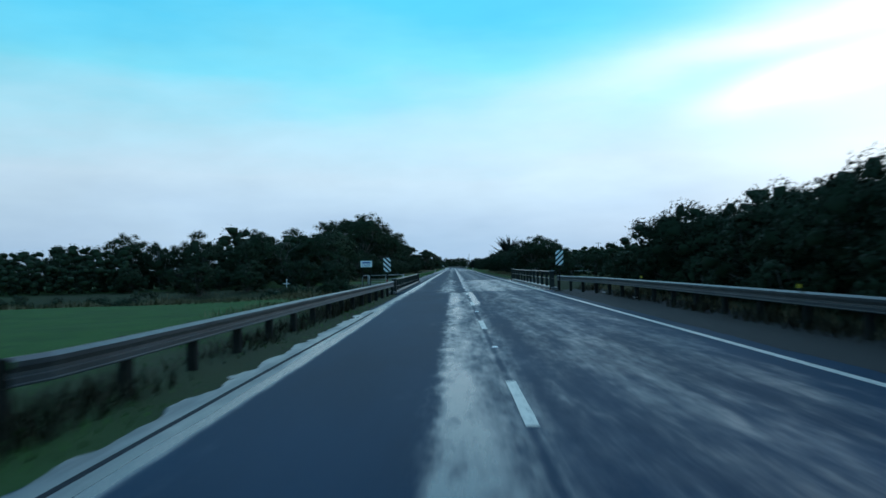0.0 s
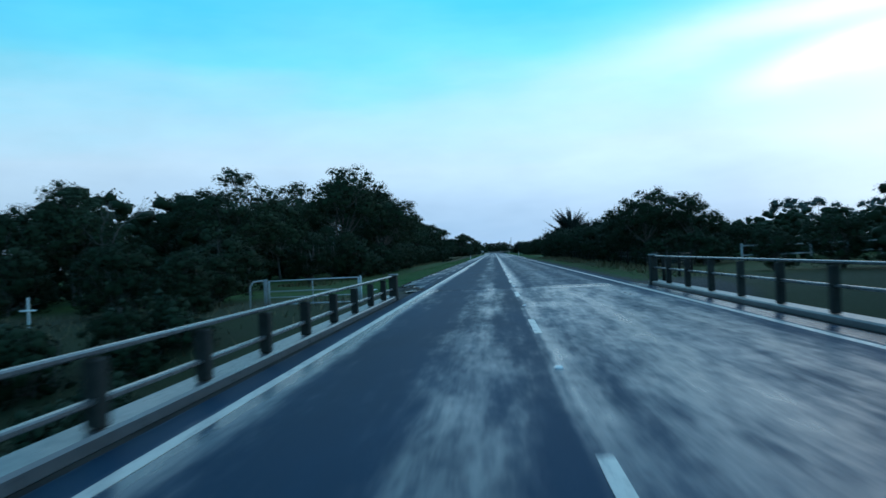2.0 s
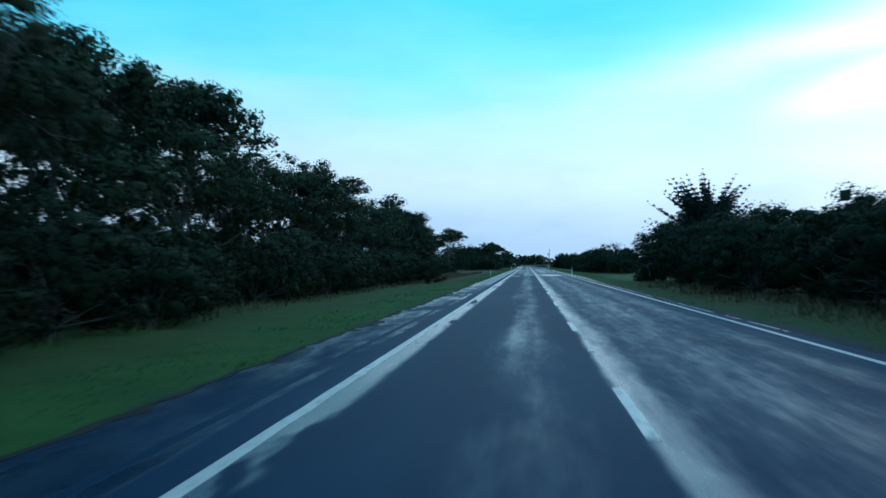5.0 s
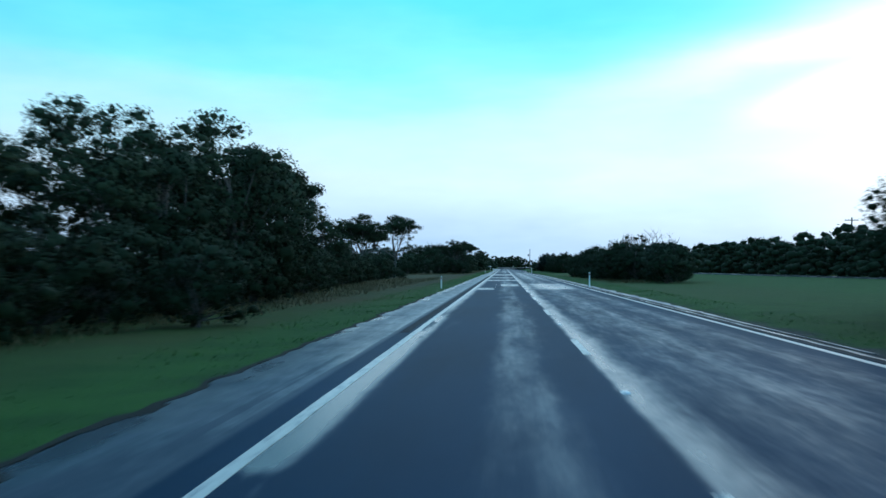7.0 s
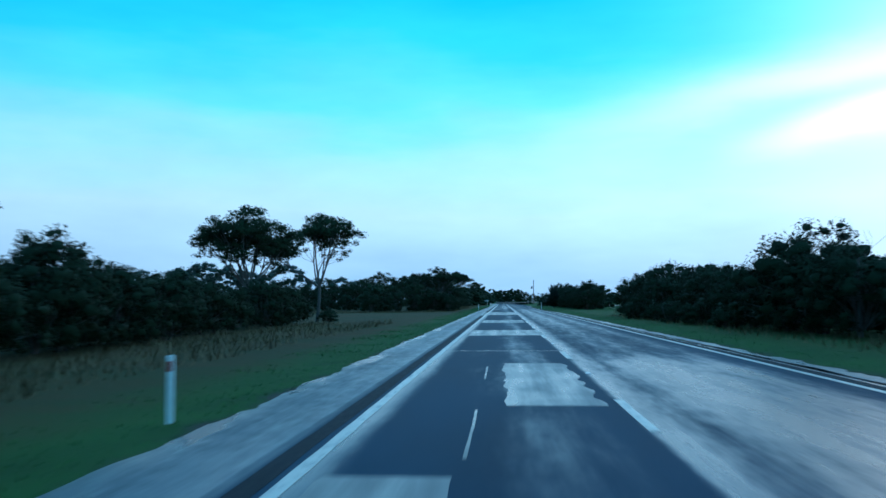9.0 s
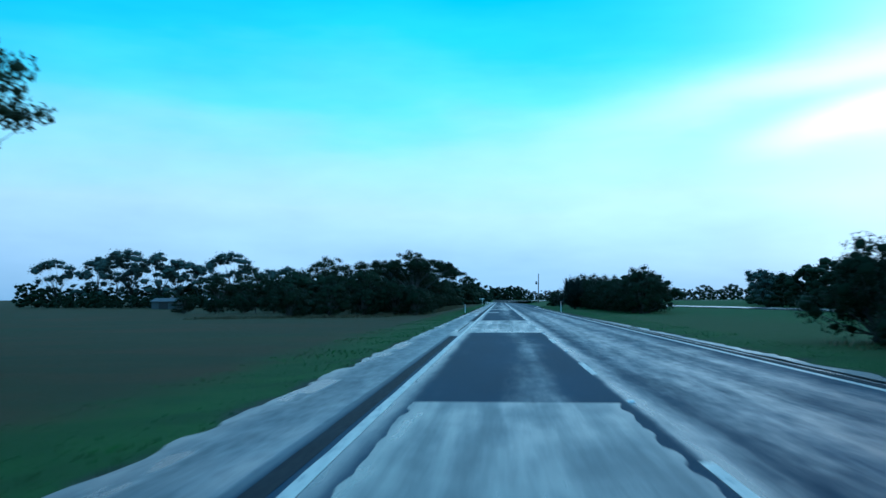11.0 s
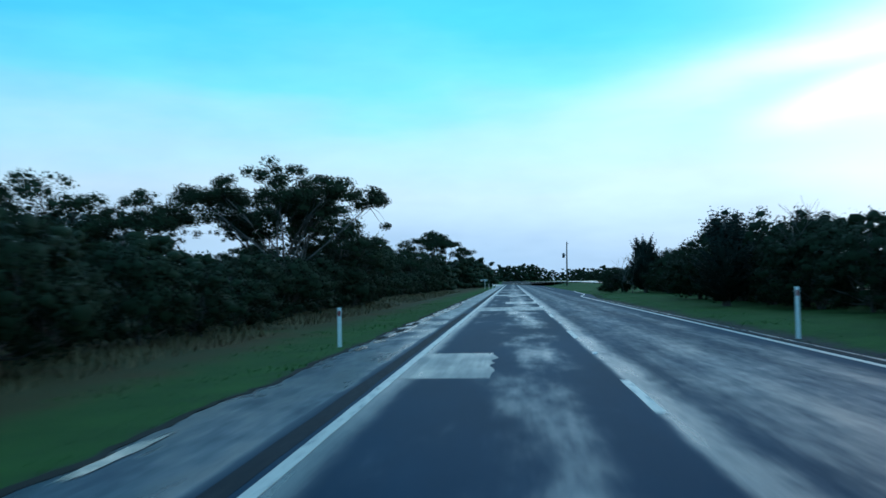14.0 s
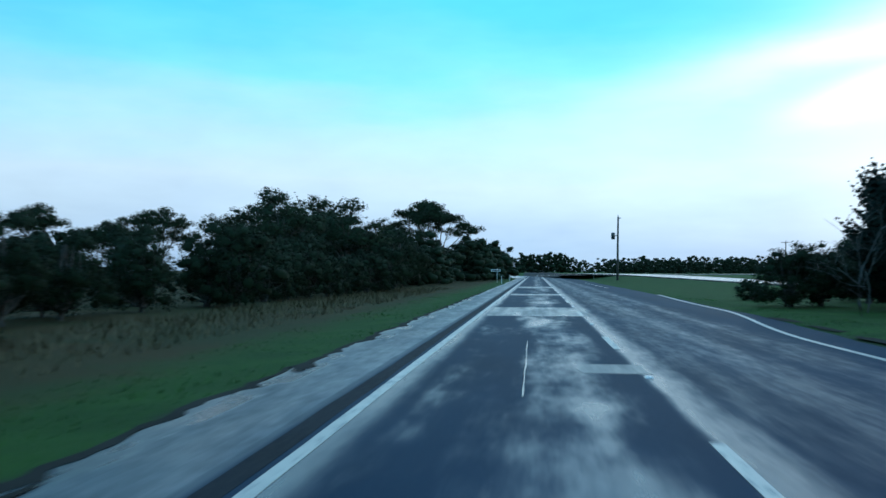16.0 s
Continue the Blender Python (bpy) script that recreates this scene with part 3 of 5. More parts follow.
# square-cut repairs in the seal: x from, x to, y from, y to
PATCHES = [(-3.22, -2.10, 237.3, 242.2), (-1.66, -0.25, 247.0, 255.0), (-3.15, 0.10, 271.0, 277.6), (-3.1, -0.2, 292.0, 299.5), (-3.36, 0.10, 324.6, 345.6),
           (-3.34, -1.95, 378.5, 382.9), (-3.34, 0.12, 406.7, 411.9), (-2.0, 0.25, 418.5, 423.2), (-0.9, 0.1, 430.4, 431.6), (-3.2, 0.30, 446.0, 452.5),
           (-3.1, 0.1, 470.0, 473.0), (-3.1, 0.1, 492.0, 499.0)]
for x0, x1, y0, y1 in PATCHES:
    rows = [(x0 + 0.10 * noise.noise((x0, y * 1.6, 1)), x1 + 0.16 * noise.noise((x1, y * 1.3, 5)) + 0.04 * noise.noise((x1, y * 3.1, 5)), y) for y in steps(y0, y1, 0.25)]
    flat_strip("repair_patch", rows, 0.004, asphalt_patch, "smoother wet repair patch", road)

# darker squares of newer seal within the long repair
for x0, x1, y0, y1 in ((-1.86, -1.22, 326.4, 332.9), (-1.86, -1.10, 333.1, 337.3), (-1.86, -1.04, 338.0, 344.8)):
    rows = [(x0 + 0.03 * noise.noise((x0, y * 1.3, 1)), x1 + 0.09 * noise.noise((x1, y * 0.9, 5)), y) for y in steps(y0, y1, 0.25)]
    flat_strip("repair_square", rows, 0.0078, damp_patch, "darker square of newer seal", road)

flat_strip("repair_patch", [(-4.02 + 0.12 * noise.noise((5, y * 0.5, 1)), -3.53, y) for y in steps(321.2, 343.4, 0.5)], 0.001, asphalt_patch, "smoother wet repair patch beside the line", road)

flat_strip("wet_margin", [(max(edge_left(y) + 0.05, -3.97 + 0.40 * smooth(26, 31, y)) + 0.05 * noise.noise((21, y * 1.9, 2)), -3.30 + 0.05 * noise.noise((22, y * 0.4, 3)), y)
                          for y in steps(-12, 46.2, 0.25)], 0.002, asphalt_patch, "pale wet margin of the crumbling seal", road)
flat_strip("margin_seam", [(-3.54 + 0.08 * smooth(8, 28, y) + 0.012 * noise.noise((23, y * 0.6, 1)), -3.47 + 0.08 * smooth(8, 28, y) + 0.012 * noise.noise((24, y * 0.6, 1)), y) for y in steps(-12, 28, 0.5)],
           0.005, new_seal, "dark open seam along the margin", road)

flat_strip("wet_margin", [(4.98 + 0.10 * noise.noise((25, y * 0.4, 1)), 5.02 + max(0.02, 0.42 * smooth(200, 225, y) * smooth(356, 340, y) * (0.75 + 0.8 * noise.noise((26, y * 0.35, 3)) + 0.5 * noise.noise((26, y * 1.6, 3)))), y)
                          for y in steps(198, 356, 0.4)], -0.004, asphalt_patch, "pale wet gravel beyond the edge line", road)

# a narrow strip of newer, darker seal runs outside each edge line
for x0, x1, y0, y1 in ((-3.82, -3.60, 202, 321), (-3.82, -3.60, 343.5, 404), (-3.82, -3.60, 411, 490), (4.44, 4.66, 165, 432)):
    flat_strip("seal_strip", [(x0 + 0.03 * noise.noise((x0, y * 0.5, 1)), x1 + 0.03 * noise.noise((x1, y * 0.5, 4)), y) for y in steps(y0, y1, 0.8)], 0.003 if x0 > 0 else 0.001, new_seal,
               "narrow strip of newer dark seal beside the line", road)


# broken dark lip of mud and weed where the shoulder crumbles into the grass
def mud_lip(y0, y1, wide):
    rows = []
    for y in steps(y0, y1, 0.3):
        e = edge_left(y)
        w = wide * max(0.03, 0.42 + 1.5 * noise.noise((11, y * 0.45, 2)) + 1.1 * noise.noise((11, y * 1.9, 5)))
        rows.append((e - 0.05, e + 0.02 + 0.45 * w, y))
    return flat_strip("mud_lip", rows, -0.013, mud, "broken edge of dark wet mud", road)


for y0, y1, wide in ((90, 150, 0.22), (150, 192, 0.62), (192, 228, 0.14), (352, 400, 0.18), (400, 480, 0.30)):
    mud_lip(y0, y1, wide)


def puddle(x, y, rx, ry, seed):
    """Still water with a ragged outline."""
    bm = bmesh.new()
    ring = []
    for k in range(40):
        a = k * math.tau / 40
        r = 0.95 + 0.55 * noise.noise((math.cos(a) * 1.7, math.sin(a) * 1.7, seed)) + 0.22 * noise.noise((math.cos(a) * 5, math.sin(a) * 5, seed))
        ring.append(bm.verts.new((x + rx * r * math.cos(a), y + ry * r * math.sin(a), -0.009 if x < -4.2 else 0.004)))
    bm.faces.new(ring)
    part("puddle", bm, still_water, road, "shallow puddle of still rainwater")


for x, y, rx, ry in ((-4.08, 85.9, 0.27, 0.65), (-4.45, 90.2, 0.16, 0.6), (-3.06, 85.1, 0.13, 0.35), (-4.96, 386.9, 0.10, 0.55), (-4.97, 389.3, 0.09, 0.9), (-4.86, 393.4, 0.10, 1.2), (-4.92, 398.6, 0.10, 1.6),
                     (-5.08, 373, 0.08, 1.0), (-4.98, 402.5, 0.22, 1.3), (-4.95, 406.5, 0.22, 1.0), (-4.86, 409.6, 0.15, 1.2), (-4.87, 411.7, 0.17, 0.9), (-4.86, 414.2, 0.20, 1.7), (-4.84, 417.2, 0.18, 1.1), (-4.90, 420.6, 0.10, 1.8),
                     (-5.02, 384.6, 0.12, 0.7), (-4.78, 391.2, 0.07, 0.7)):
    puddle(x, y, rx, ry, y)


def mud_patch(x, y, rx, ry, seed, z):
    """A ragged smear of wet mud lying on the seal."""
    bm = bmesh.new()
    ring = []
    for k in range(36):
        a = k * math.tau / 36
        r = 0.9 + 0.6 * noise.noise((math.cos(a) * 1.4, math.sin(a) * 1.4, seed)) + 0.25 * noise.noise((math.cos(a) * 4, math.sin(a) * 4, seed))
        ring.append(bm.verts.new((x + rx * r * math.cos(a), y + ry * r * math.sin(a), z)))
    bm.faces.new(ring)
    part("mud_patch", bm, mud, road, "dark smear of wet mud")


for x, y, rx, ry, z in ((-4.36, 88.6, 0.40, 1.9, -0.004), (-3.86, 87.2, 0.16, 1.1, 0.0035), (-2.90, 85.6, 0.10, 0.22, 0.0065), (-2.93, 89.0, 0.08, 0.35, 0.004), (-4.70, 91.6, 0.30, 1.2, -0.004),
                        (-5.10, 388.0, 0.12, 0.8, -0.0045), (-5.02, 391.3, 0.10, 0.9, -0.0045), (-5.05, 395.6, 0.10, 0.9, -0.0045), (-4.98, 410.6, 0.10, 0.5, -0.0045), (-4.90, 412.5, 0.05, 0.5, -0.0045),
                        (-5.05, 415.9, 0.16, 0.45, -0.0045), (-4.90, 418.3, 0.17, 0.4, -0.0045), (-5.02, 422.5, 0.14, 1.2, -0.0045), (-4.7, 413.2, 0.05, 1.6, -0.0045), (-5.12, 430.7, 0.14, 0.7, -0.0045),
                        (5.85, 437.0, 0.22, 1.8, -0.006), (6.05, 441.2, 0.20, 1.5, -0.006), (6.15, 445.2, 0.28, 1.7, -0.006), (6.5, 452.0, 0.3, 2.4, -0.006)):
    mud_patch(x, y, rx, ry, y + x, z)
flat_strip("shoulder_seam", [(-3.74 + 0.12 * math.sin((y - 86) * 0.33) - 0.03, -3.69 + 0.12 * math.sin((y - 86) * 0.33) + 0.02 * noise.noise((31, y, 1)), y) for y in steps(86, 104, 0.4)],
           0.0035, new_seal, "dark winding crack along the shoulder", road)

flat_strip("shoulder_crack", [(-3.79 - 0.02 * smooth(336, 341, y) + 0.03 * noise.noise((33, y * 0.7, 1)), -3.73 - 0.03 * smooth(336, 341, y) + 0.03 * noise.noise((33, y * 0.7, 1)) + 0.015 * noise.noise((34, y * 2, 1)), y) for y in steps(326, 341.5, 0.3)],
           0.0055, new_seal, "dark crack beside the edge line", road)

# narrow sealed cracks and seams that hold water
for x, y0, y1, w in ((-2.05, 243.0, 246.5, 0.03), (-2.03, 251.0, 254.0, 0.03), (-1.71, 428.0, 436.0, 0.016), (-1.99, 327.0, 340.0, 0.05), (4.70, 150.0, 428.0, 0.07)):
    flat_strip("wet_seam", [(x - w * (0.6 + 0.8 * noise.noise((x, y, 3))) + 0.02 * noise.noise((x, y * 0.3, 7)), x + w * (0.6 + 0.8 * noise.noise((x, y, 9))) + 0.02 * noise.noise((x, y * 0.3, 7)), y)
                            for y in steps(y0, y1, 0.5)], 0.0065 if x < 4 else 0.004, seam_water, "narrow wet seam in the seal", road)
for y0, y1, x0, x1 in ((329.3, 329.6, -3.2, 0.0), (337.6, 337.8, -3.3, 0.05), (259.8, 260.0, -3.3, 0.1)):
    bm = bmesh.new()
    near, far = [], []
    for x in steps(x0, x1, 0.12):
        mid = (y0 + y1) / 2 + 0.10 * noise.noise((x * 1.6, y0, 2))
        half = (y1 - y0) * (0.22 + 0.45 * max(0.0, 0.35 + noise.noise((x * 2.6, y0, 6))))
        near.append(bm.verts.new((x + bend(mid), mid - half, 0.0062)))
        far.append(bm.verts.new((x + bend(mid), mid + half, 0.0062)))
    for k in range(len(near) - 1):
        bm.faces.new((near[k], near[k + 1], far[k + 1], far[k]))
    part("wet_seam", bm, seam_water, road, "wet seam across the lane")
for y in (49.2, 85.1):
    flat_strip("deck_joint", [(-3.9, 4.95, y - 0.03), (-3.9, 4.95, y + 0.03)], 0.0045, concrete_dark, "dark open joint at the end of the deck", road)

# side road beyond the right-hand paddock, joining at the junction
SIDE = [(60, 150), (52, 230), (45, 290), (39, 365), (35, 420), (31, 450), (25, 490), (17, 530), (10, 575), (2, 640)]


def side_rows(pts, width):
    out = []
    for i, (x, y) in enumerate(pts):
        a, b = pts[max(i - 1, 0)], pts[min(i + 1, len(pts) - 1)]
        d = Vector((b[0] - a[0], b[1] - a[1])).normalized()
        out.append(((x - d.y * width / 2, y + d.x * width / 2), (x + d.y * width / 2, y - d.x * width / 2)))
    return out


def build_side_road(name, pts, width, lift, label):
    fine = []
    for (x0, y0), (x1, y1) in zip(pts, pts[1:]):
        n = max(2, int(math.hypot(x1 - x0, y1 - y0) / 6))
        fine += [(x0 + (x1 - x0) * i / n, y0 + (y1 - y0) * i / n) for i in range(n)]
    fine.append(pts[-1])
    bm = bmesh.new()
    rows = []
    for (ax, ay), (bx, by) in side_rows(fine, width):
        mid = max(ground_z(ax, ay), ground_z(bx, by), ground_z((ax + bx) / 2, (ay + by) / 2))
        rows.append([bm.verts.new((ax, ay, mid - 0.1)), bm.verts.new((ax, ay, mid + lift)), bm.verts.new((bx, by, mid + lift)), bm.verts.new((bx, by, mid - 0.1))])
    for a, b in zip(rows, rows[1:]):
        for i in range(3):
            bm.faces.new((a[i], a[i + 1], b[i + 1], b[i]))
    bmesh.ops.recalc_face_normals(bm, faces=bm.faces)
    return tagged(mesh_object(name, bm, asphalt_side), label, "road", kind="structure")


build_side_road("side_road", SIDE, 6.5, 0.12, "wet sealed side road beyond the paddock")
build_side_road("cross_road", [(12, 556), (40, 575), (80, 600), (140, 630), (260, 690)], 7.0, 0.10, "wet sealed road leading off from the junction")


# ---- bridge over the creek ----
BY0, BY1, BXL, BXR = 48.1, 84.4, -4.15, 5.22


def build_bridge():
    b = thing("bridge", 0, (BY0 + BY1) / 2, 0, "low concrete road bridge with two-rail parapets", "bridge", kind="structure")
    oy = (BY0 + BY1) / 2
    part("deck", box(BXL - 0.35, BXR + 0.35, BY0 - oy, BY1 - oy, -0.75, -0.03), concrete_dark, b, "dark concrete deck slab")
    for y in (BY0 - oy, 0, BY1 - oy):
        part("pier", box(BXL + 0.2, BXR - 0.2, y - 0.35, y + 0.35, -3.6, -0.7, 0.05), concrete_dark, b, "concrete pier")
    for side, x, top, ya, yb in ((-1, BXL, 0.80, 48.1, 80.9), (1, BXR, 1.06, 50.1, 84.6)):
        part("kerb", box(x - (0.32 if side < 0 else 0.10), x + (0.10 if side < 0 else 0.32), ya - oy, yb - oy, -0.05, 0.11, 0.03), wet_concrete, b, "pale concrete kerb under the rails")
        n = 13
        for k in range(n):
            y = ya + 0.5 + (yb - ya - 1.0) * k / (n - 1) - oy
            if k in (0, n - 1):
                e = part("end_post", box(x - 0.13, x + 0.13, y - 0.22, y + 0.22, -0.05, top + 0.02, 0.03), concrete_dark, b, "dark concrete end post")
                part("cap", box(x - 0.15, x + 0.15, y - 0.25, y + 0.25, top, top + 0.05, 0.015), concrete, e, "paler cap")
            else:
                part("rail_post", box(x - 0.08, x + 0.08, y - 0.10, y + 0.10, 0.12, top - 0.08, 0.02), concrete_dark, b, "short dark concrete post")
        for z in (top - 0.42, top):
            xc = x + side * 0.02
            part("rail", box(xc - 0.047, xc + 0.047, ya + 0.25 - oy, yb - 0.25 - oy, z - 0.058, z, 0.015), rail_paint, b, "weathered grey rail, wet along the top")
    return b


build_bridge()


def w_beam():
    """Half section of a corrugated guard rail: (out, up)."""
    return [(0.0, 0.150), (0.03, 0.150), (0.086, 0.108), (0.078, 0.055), (0.030, -0.005), (0.030, -0.045), (0.056, -0.058), (0.050, -0.112), (0.072, -0.124), (0.066, -0.140), (0.0, -0.140)]


def build_guard_rail(name, line, side, label, lift=0.58):
    g = thing(name, 0, 0, 0, label, "guard rail", "bridge guard rails")
    prof = [(-side * u, v) for u, v in w_beam()]
    back = [(-side * (u - 0.008), v) for u, v in w_beam()]
    bm = sweep(prof, [(x, y, lift) for x, y in line])
    sweep(back, [(x, y, lift) for x, y in line], bm)
    part("beam", bm, galvanised, g, "weathered galvanised steel beam")
    total = line[-1][1] - line[0][1]
    n = int(abs(total) / 2.6)
    for k in range(n + 1):
        y = line[0][1] + total * k / n
        x = np.interp(y, [p[1] for p in line], [p[0] for p in line])
        zg = min(ground_z(x, y), 0)
        part("post", box(x + side * 0.06 - 0.07, x + side * 0.06 + 0.07, y - 0.09, y + 0.09, zg - 0.1, lift + 0.14, 0.01), timber, g, "dark timber post")
    return g


build_guard_rail("guard_rail", [(-5.02, 8.0), (-4.90, 8.6), (-4.85, 10), (-4.72, 22), (-4.45, 34), (-4.24, 44), (-4.17, 47.6)], -1, "galvanised steel guard rail on dark timber posts beside the grass", 0.555)
build_guard_rail("guard_rail", [(6.9, -14), (6.75, 0), (6.7, 12), (6.65, 30), (6.45, 40), (5.9, 46), (5.45, 49.6)], 1, "galvanised steel guard rail standing well back from the edge line", 0.66)


def rail_reflector(x, y, z, material, label):
    r = thing("rail_reflector", x, y, z, label, "reflector", "guard rail reflectors")
    part("bracket", box(-0.012, 0.012, -0.02, 0.02, -0.12, 0.03, 0.004), galvanised, r, "steel bracket")
    part("lens", box(-0.045, 0.045, -0.028, -0.021, -0.03, 0.06, 0.006), material, r, "moulded lens")


amber_reflector = plain("amber_reflector", (0.45, 0.30, 0.03), 0.25, 0, 0.1, 10, 0.0)
rail_reflector(-4.20, 44.0, 0.79, red_reflector, "small red reflector on top of the guard rail")
for y in (18.0, 33.0):
    rail_reflector(6.66, y, 0.90, amber_reflector, "small amber reflector on top of the guard rail")


def hazard_marker(x, y, z0, w, h, lean, label):
    m = thing("hazard_marker", x, y, 0, label, "road sign", "bridge hazard markers")
    part("post", tube([(0, 0.05, ground_z(x, y) - 0.2), (0, 0.05, z0 + h * 0.8)], 0.03, 8), timber, m, "dark post")
    plate = part("plate", box(-w / 2, w / 2, -0.006, 0.006, z0, z0 + h, 0.003), white_paint, m, "white plate")
    # black bands, cut to the plate
    pitch = h / 3.0
    for k in range(-2, 5):
        bm = bmesh.new()
        c0 = z0 + (k + 0.3) * pitch
        vs = [bm.verts.new((sx * w / 2, -0.009, c0 + off * pitch * 0.5 - lean * sx * w * 0.5)) for sx, off in ((-1, 0), (1, 0), (1, 1), (-1, 1))]
        bm.faces.new(vs)
        for co, no in (((0, 0, z0), (0, 0, -1)), ((0, 0, z0 + h), (0, 0, 1))):
            bmesh.ops.bisect_plane(bm, geom=bm.verts[:] + bm.edges[:] + bm.faces[:], plane_co=co, plane_no=no, clear_outer=True)
        if bm.faces:
            part("band", bm, black_paint, plate, "slanting black band")
        else:
            bm.free()
    return m


hazard_marker(-4.24, 44.6, 1.25, 0.38, 0.76, 1.0, "black and white striped hazard board beside the guard rail")
hazard_marker(5.36, 47.9, 1.42, 0.43, 0.86, -1.0, "black and white striped hazard board at the bridge parapet")


def creek_sign():
    s = thing("name_sign", -5.39, 45.0, 0, "small white sign with blue lettering naming the creek", "road sign")
    for dx in (-0.2, 0.2):
        part("post", tube([(dx, 0.04, ground_z(-5.4, 45) - 0.2), (dx, 0.04, 1.80)], 0.022, 8), timber, s, "thin dark post")
    plate = part("plate", box(-0.31, 0.31, -0.008, 0.008, 1.53, 1.87, 0.004), white_paint, s, "white plate")
    part("illegible_line", box(-0.22, 0.22, -0.013, -0.009, 1.73, 1.81), blue_paint, plate, "blue bar for a word that cannot be read")
    cu = bpy.data.curves.new("creek_word", "FONT")
    cu.body, cu.size, cu.align_x, cu.extrude = "CREEK", 0.155, "CENTER", 0.002
    w = new("word_creek", cu)
    dg = bpy.context.evaluated_depsgraph_get()
    me = bpy.data.meshes.new_from_object(w.evaluated_get(dg))
    bpy.data.objects.remove(w)
    me.materials.clear()
    me.materials.append(blue_paint)
    word = new("word_creek", me)
    word.parent = plate
    word.matrix_basis = pose(0, -0.011, 1.575, 90, 0, 0)
    tagged(word, "blue letters")
    return s


creek_sign()


def farm_gate():
    g = thing("farm_gate", -7.4, 82.6, ground_z(-7.4, 82.6), "pale galvanised pipe farm gate standing closed beside the bridge", "gate")
    zb = ground_z(-7.4, 82.6)
    top = 0.74 - zb
    for dx, r in ((-1.75, 0.075), (1.78, 0.035)):
        part("gate_post", tube([(dx, 0, -0.3), (dx, 0, top + 0.06)], r, 10), gate_steel if dx > 0 else concrete, g, "pale gate post")
    frame_bm = tube([(-1.62, 0, top - 0.02), (1.70, 0, top)], 0.024, 8)
    tube([(-1.62, 0, top - 0.88), (1.70, 0, top - 0.88)], 0.03, 8, frame_bm)
    for dx in (-1.62, 1.70):
        tube([(dx, 0, top - 0.88), (dx, 0, top)], 0.03, 8, frame_bm)
    part("gate_frame", frame_bm, gate_steel, g, "galvanised pipe frame")
    for k, zz in enumerate((0.40, 0.62)):
        part("gate_bar", tube([(-1.62, 0, top - zz), (1.70, 0, top - zz)], 0.018, 6), gate_steel, g)
    part("gate_stay", tube([(0, 0, top - 0.88), (0, 0, top)], 0.018, 6), gate_steel, g)
    part("side_loop", tube([(-1.75, 0, top + 0.02), (-2.2, 0, top - 0.02), (-2.33, 0, top - 0.2), (-2.35, 0, -0.3)], 0.03, 8), gate_steel, g, "bent pipe hoop beside the post")
    return g


farm_gate()


def memorial_cross():
    z = ground_z(-16.7, 80)
    c = thing("white_cross", -16.7, 80, z, "small white timber cross standing in long grass by the trees", "cross")
    part("upright", box(-0.035, 0.035, -0.02, 0.02, -0.2, 0.58 - z, 0.008), white_plastic, c, "white upright")
    part("arm", box(-0.30, 0.30, -0.045, -0.021, 0.10 - z, 0.16 - z, 0.008), white_plastic, c, "white cross arm")


memorial_cross()


# ---- guide posts ----
def guide_post():
    p = thing("guide_post", 0, 0, 0, "white plastic roadside guide post with reflectors, set in grass", "guide post", "guide posts")
    part("post", box(-0.05, 0.05, -0.02, 0.02, -0.3, 0.98, 0.012), white_plastic, p, "white flexible post")
    part("reflector", box(-0.035, 0.035, -0.026, -0.021, 0.76, 0.90, 0.002), red_reflector, p, "red reflector facing approaching traffic")
    part("reflector", box(-0.035, 0.035, 0.021, 0.026, 0.76, 0.90, 0.002), clear_reflector, p, "clear reflector on the back")
    return p


gp = guide_post()
spots = [(-6.15, 246.2, -0.22), (4.98, 246.3, 0.10), (-5.95, 386.7, -0.12), (5.32, 386.8, 0.22), (-5.9, 527.2, -0.1)]
gp.matrix_basis = pose(*spots[0][:2], spots[0][2])
for x, y, z in spots[1:]:
    copy_thing(gp, pose(x, y, z, 0, 0, random.uniform(-4, 4)))


# ---- post and wire fence beyond the bridge ----
def wire_fence(line, label):
    f = thing("wire_fence", 0, 0, 0, label, "fence")
    pts = []
    for (x0, y0), (x1, y1) in zip(line, line[1:]):
        n = max(1, round(math.hypot(x1 - x0, y1 - y0) / 3.4))
        pts += [(x0 + (x1 - x0) * i / n, y0 + (y1 - y0) * i / n) for i in range(n)]
    pts.append(line[-1])
    for x, y in pts:
        z = ground_z(x, y)
        part("fence_post", tube([(x, y, z - 0.3), (x + random.uniform(-0.03, 0.03), y, z + random.uniform(1.0, 1.12))], [0.065, 0.055], 7), timber, f, "dark round timber post")
    for h in (0.3, 0.6, 0.95):
        part("wire", tube([(x, y, ground_z(x, y) + h) for x, y in pts], 0.006, 4), galvanised, f, "thin wire")
    bm = bmesh.new()
    for (x0, y0), (x1, y1) in zip(pts, pts[1:]):
        for k in range(9):
            a = k / 9
            xx, yy = x0 + (x1 - x0) * a, y0 + (y1 - y0) * a
            z = ground_z(xx, yy)
            tube([(xx, yy, z + 0.05), (xx, yy, z + 0.95)], 0.004, 3, bm)
    part("netting", bm, galvanised, f, "upright wires of the netting")
    return f


wire_fence([(5.9, 85.6), (8.7, 93), (9.0, 100), (9.0, 128), (9.2, 160)], "dark timber post and wire netting fence in long grass")


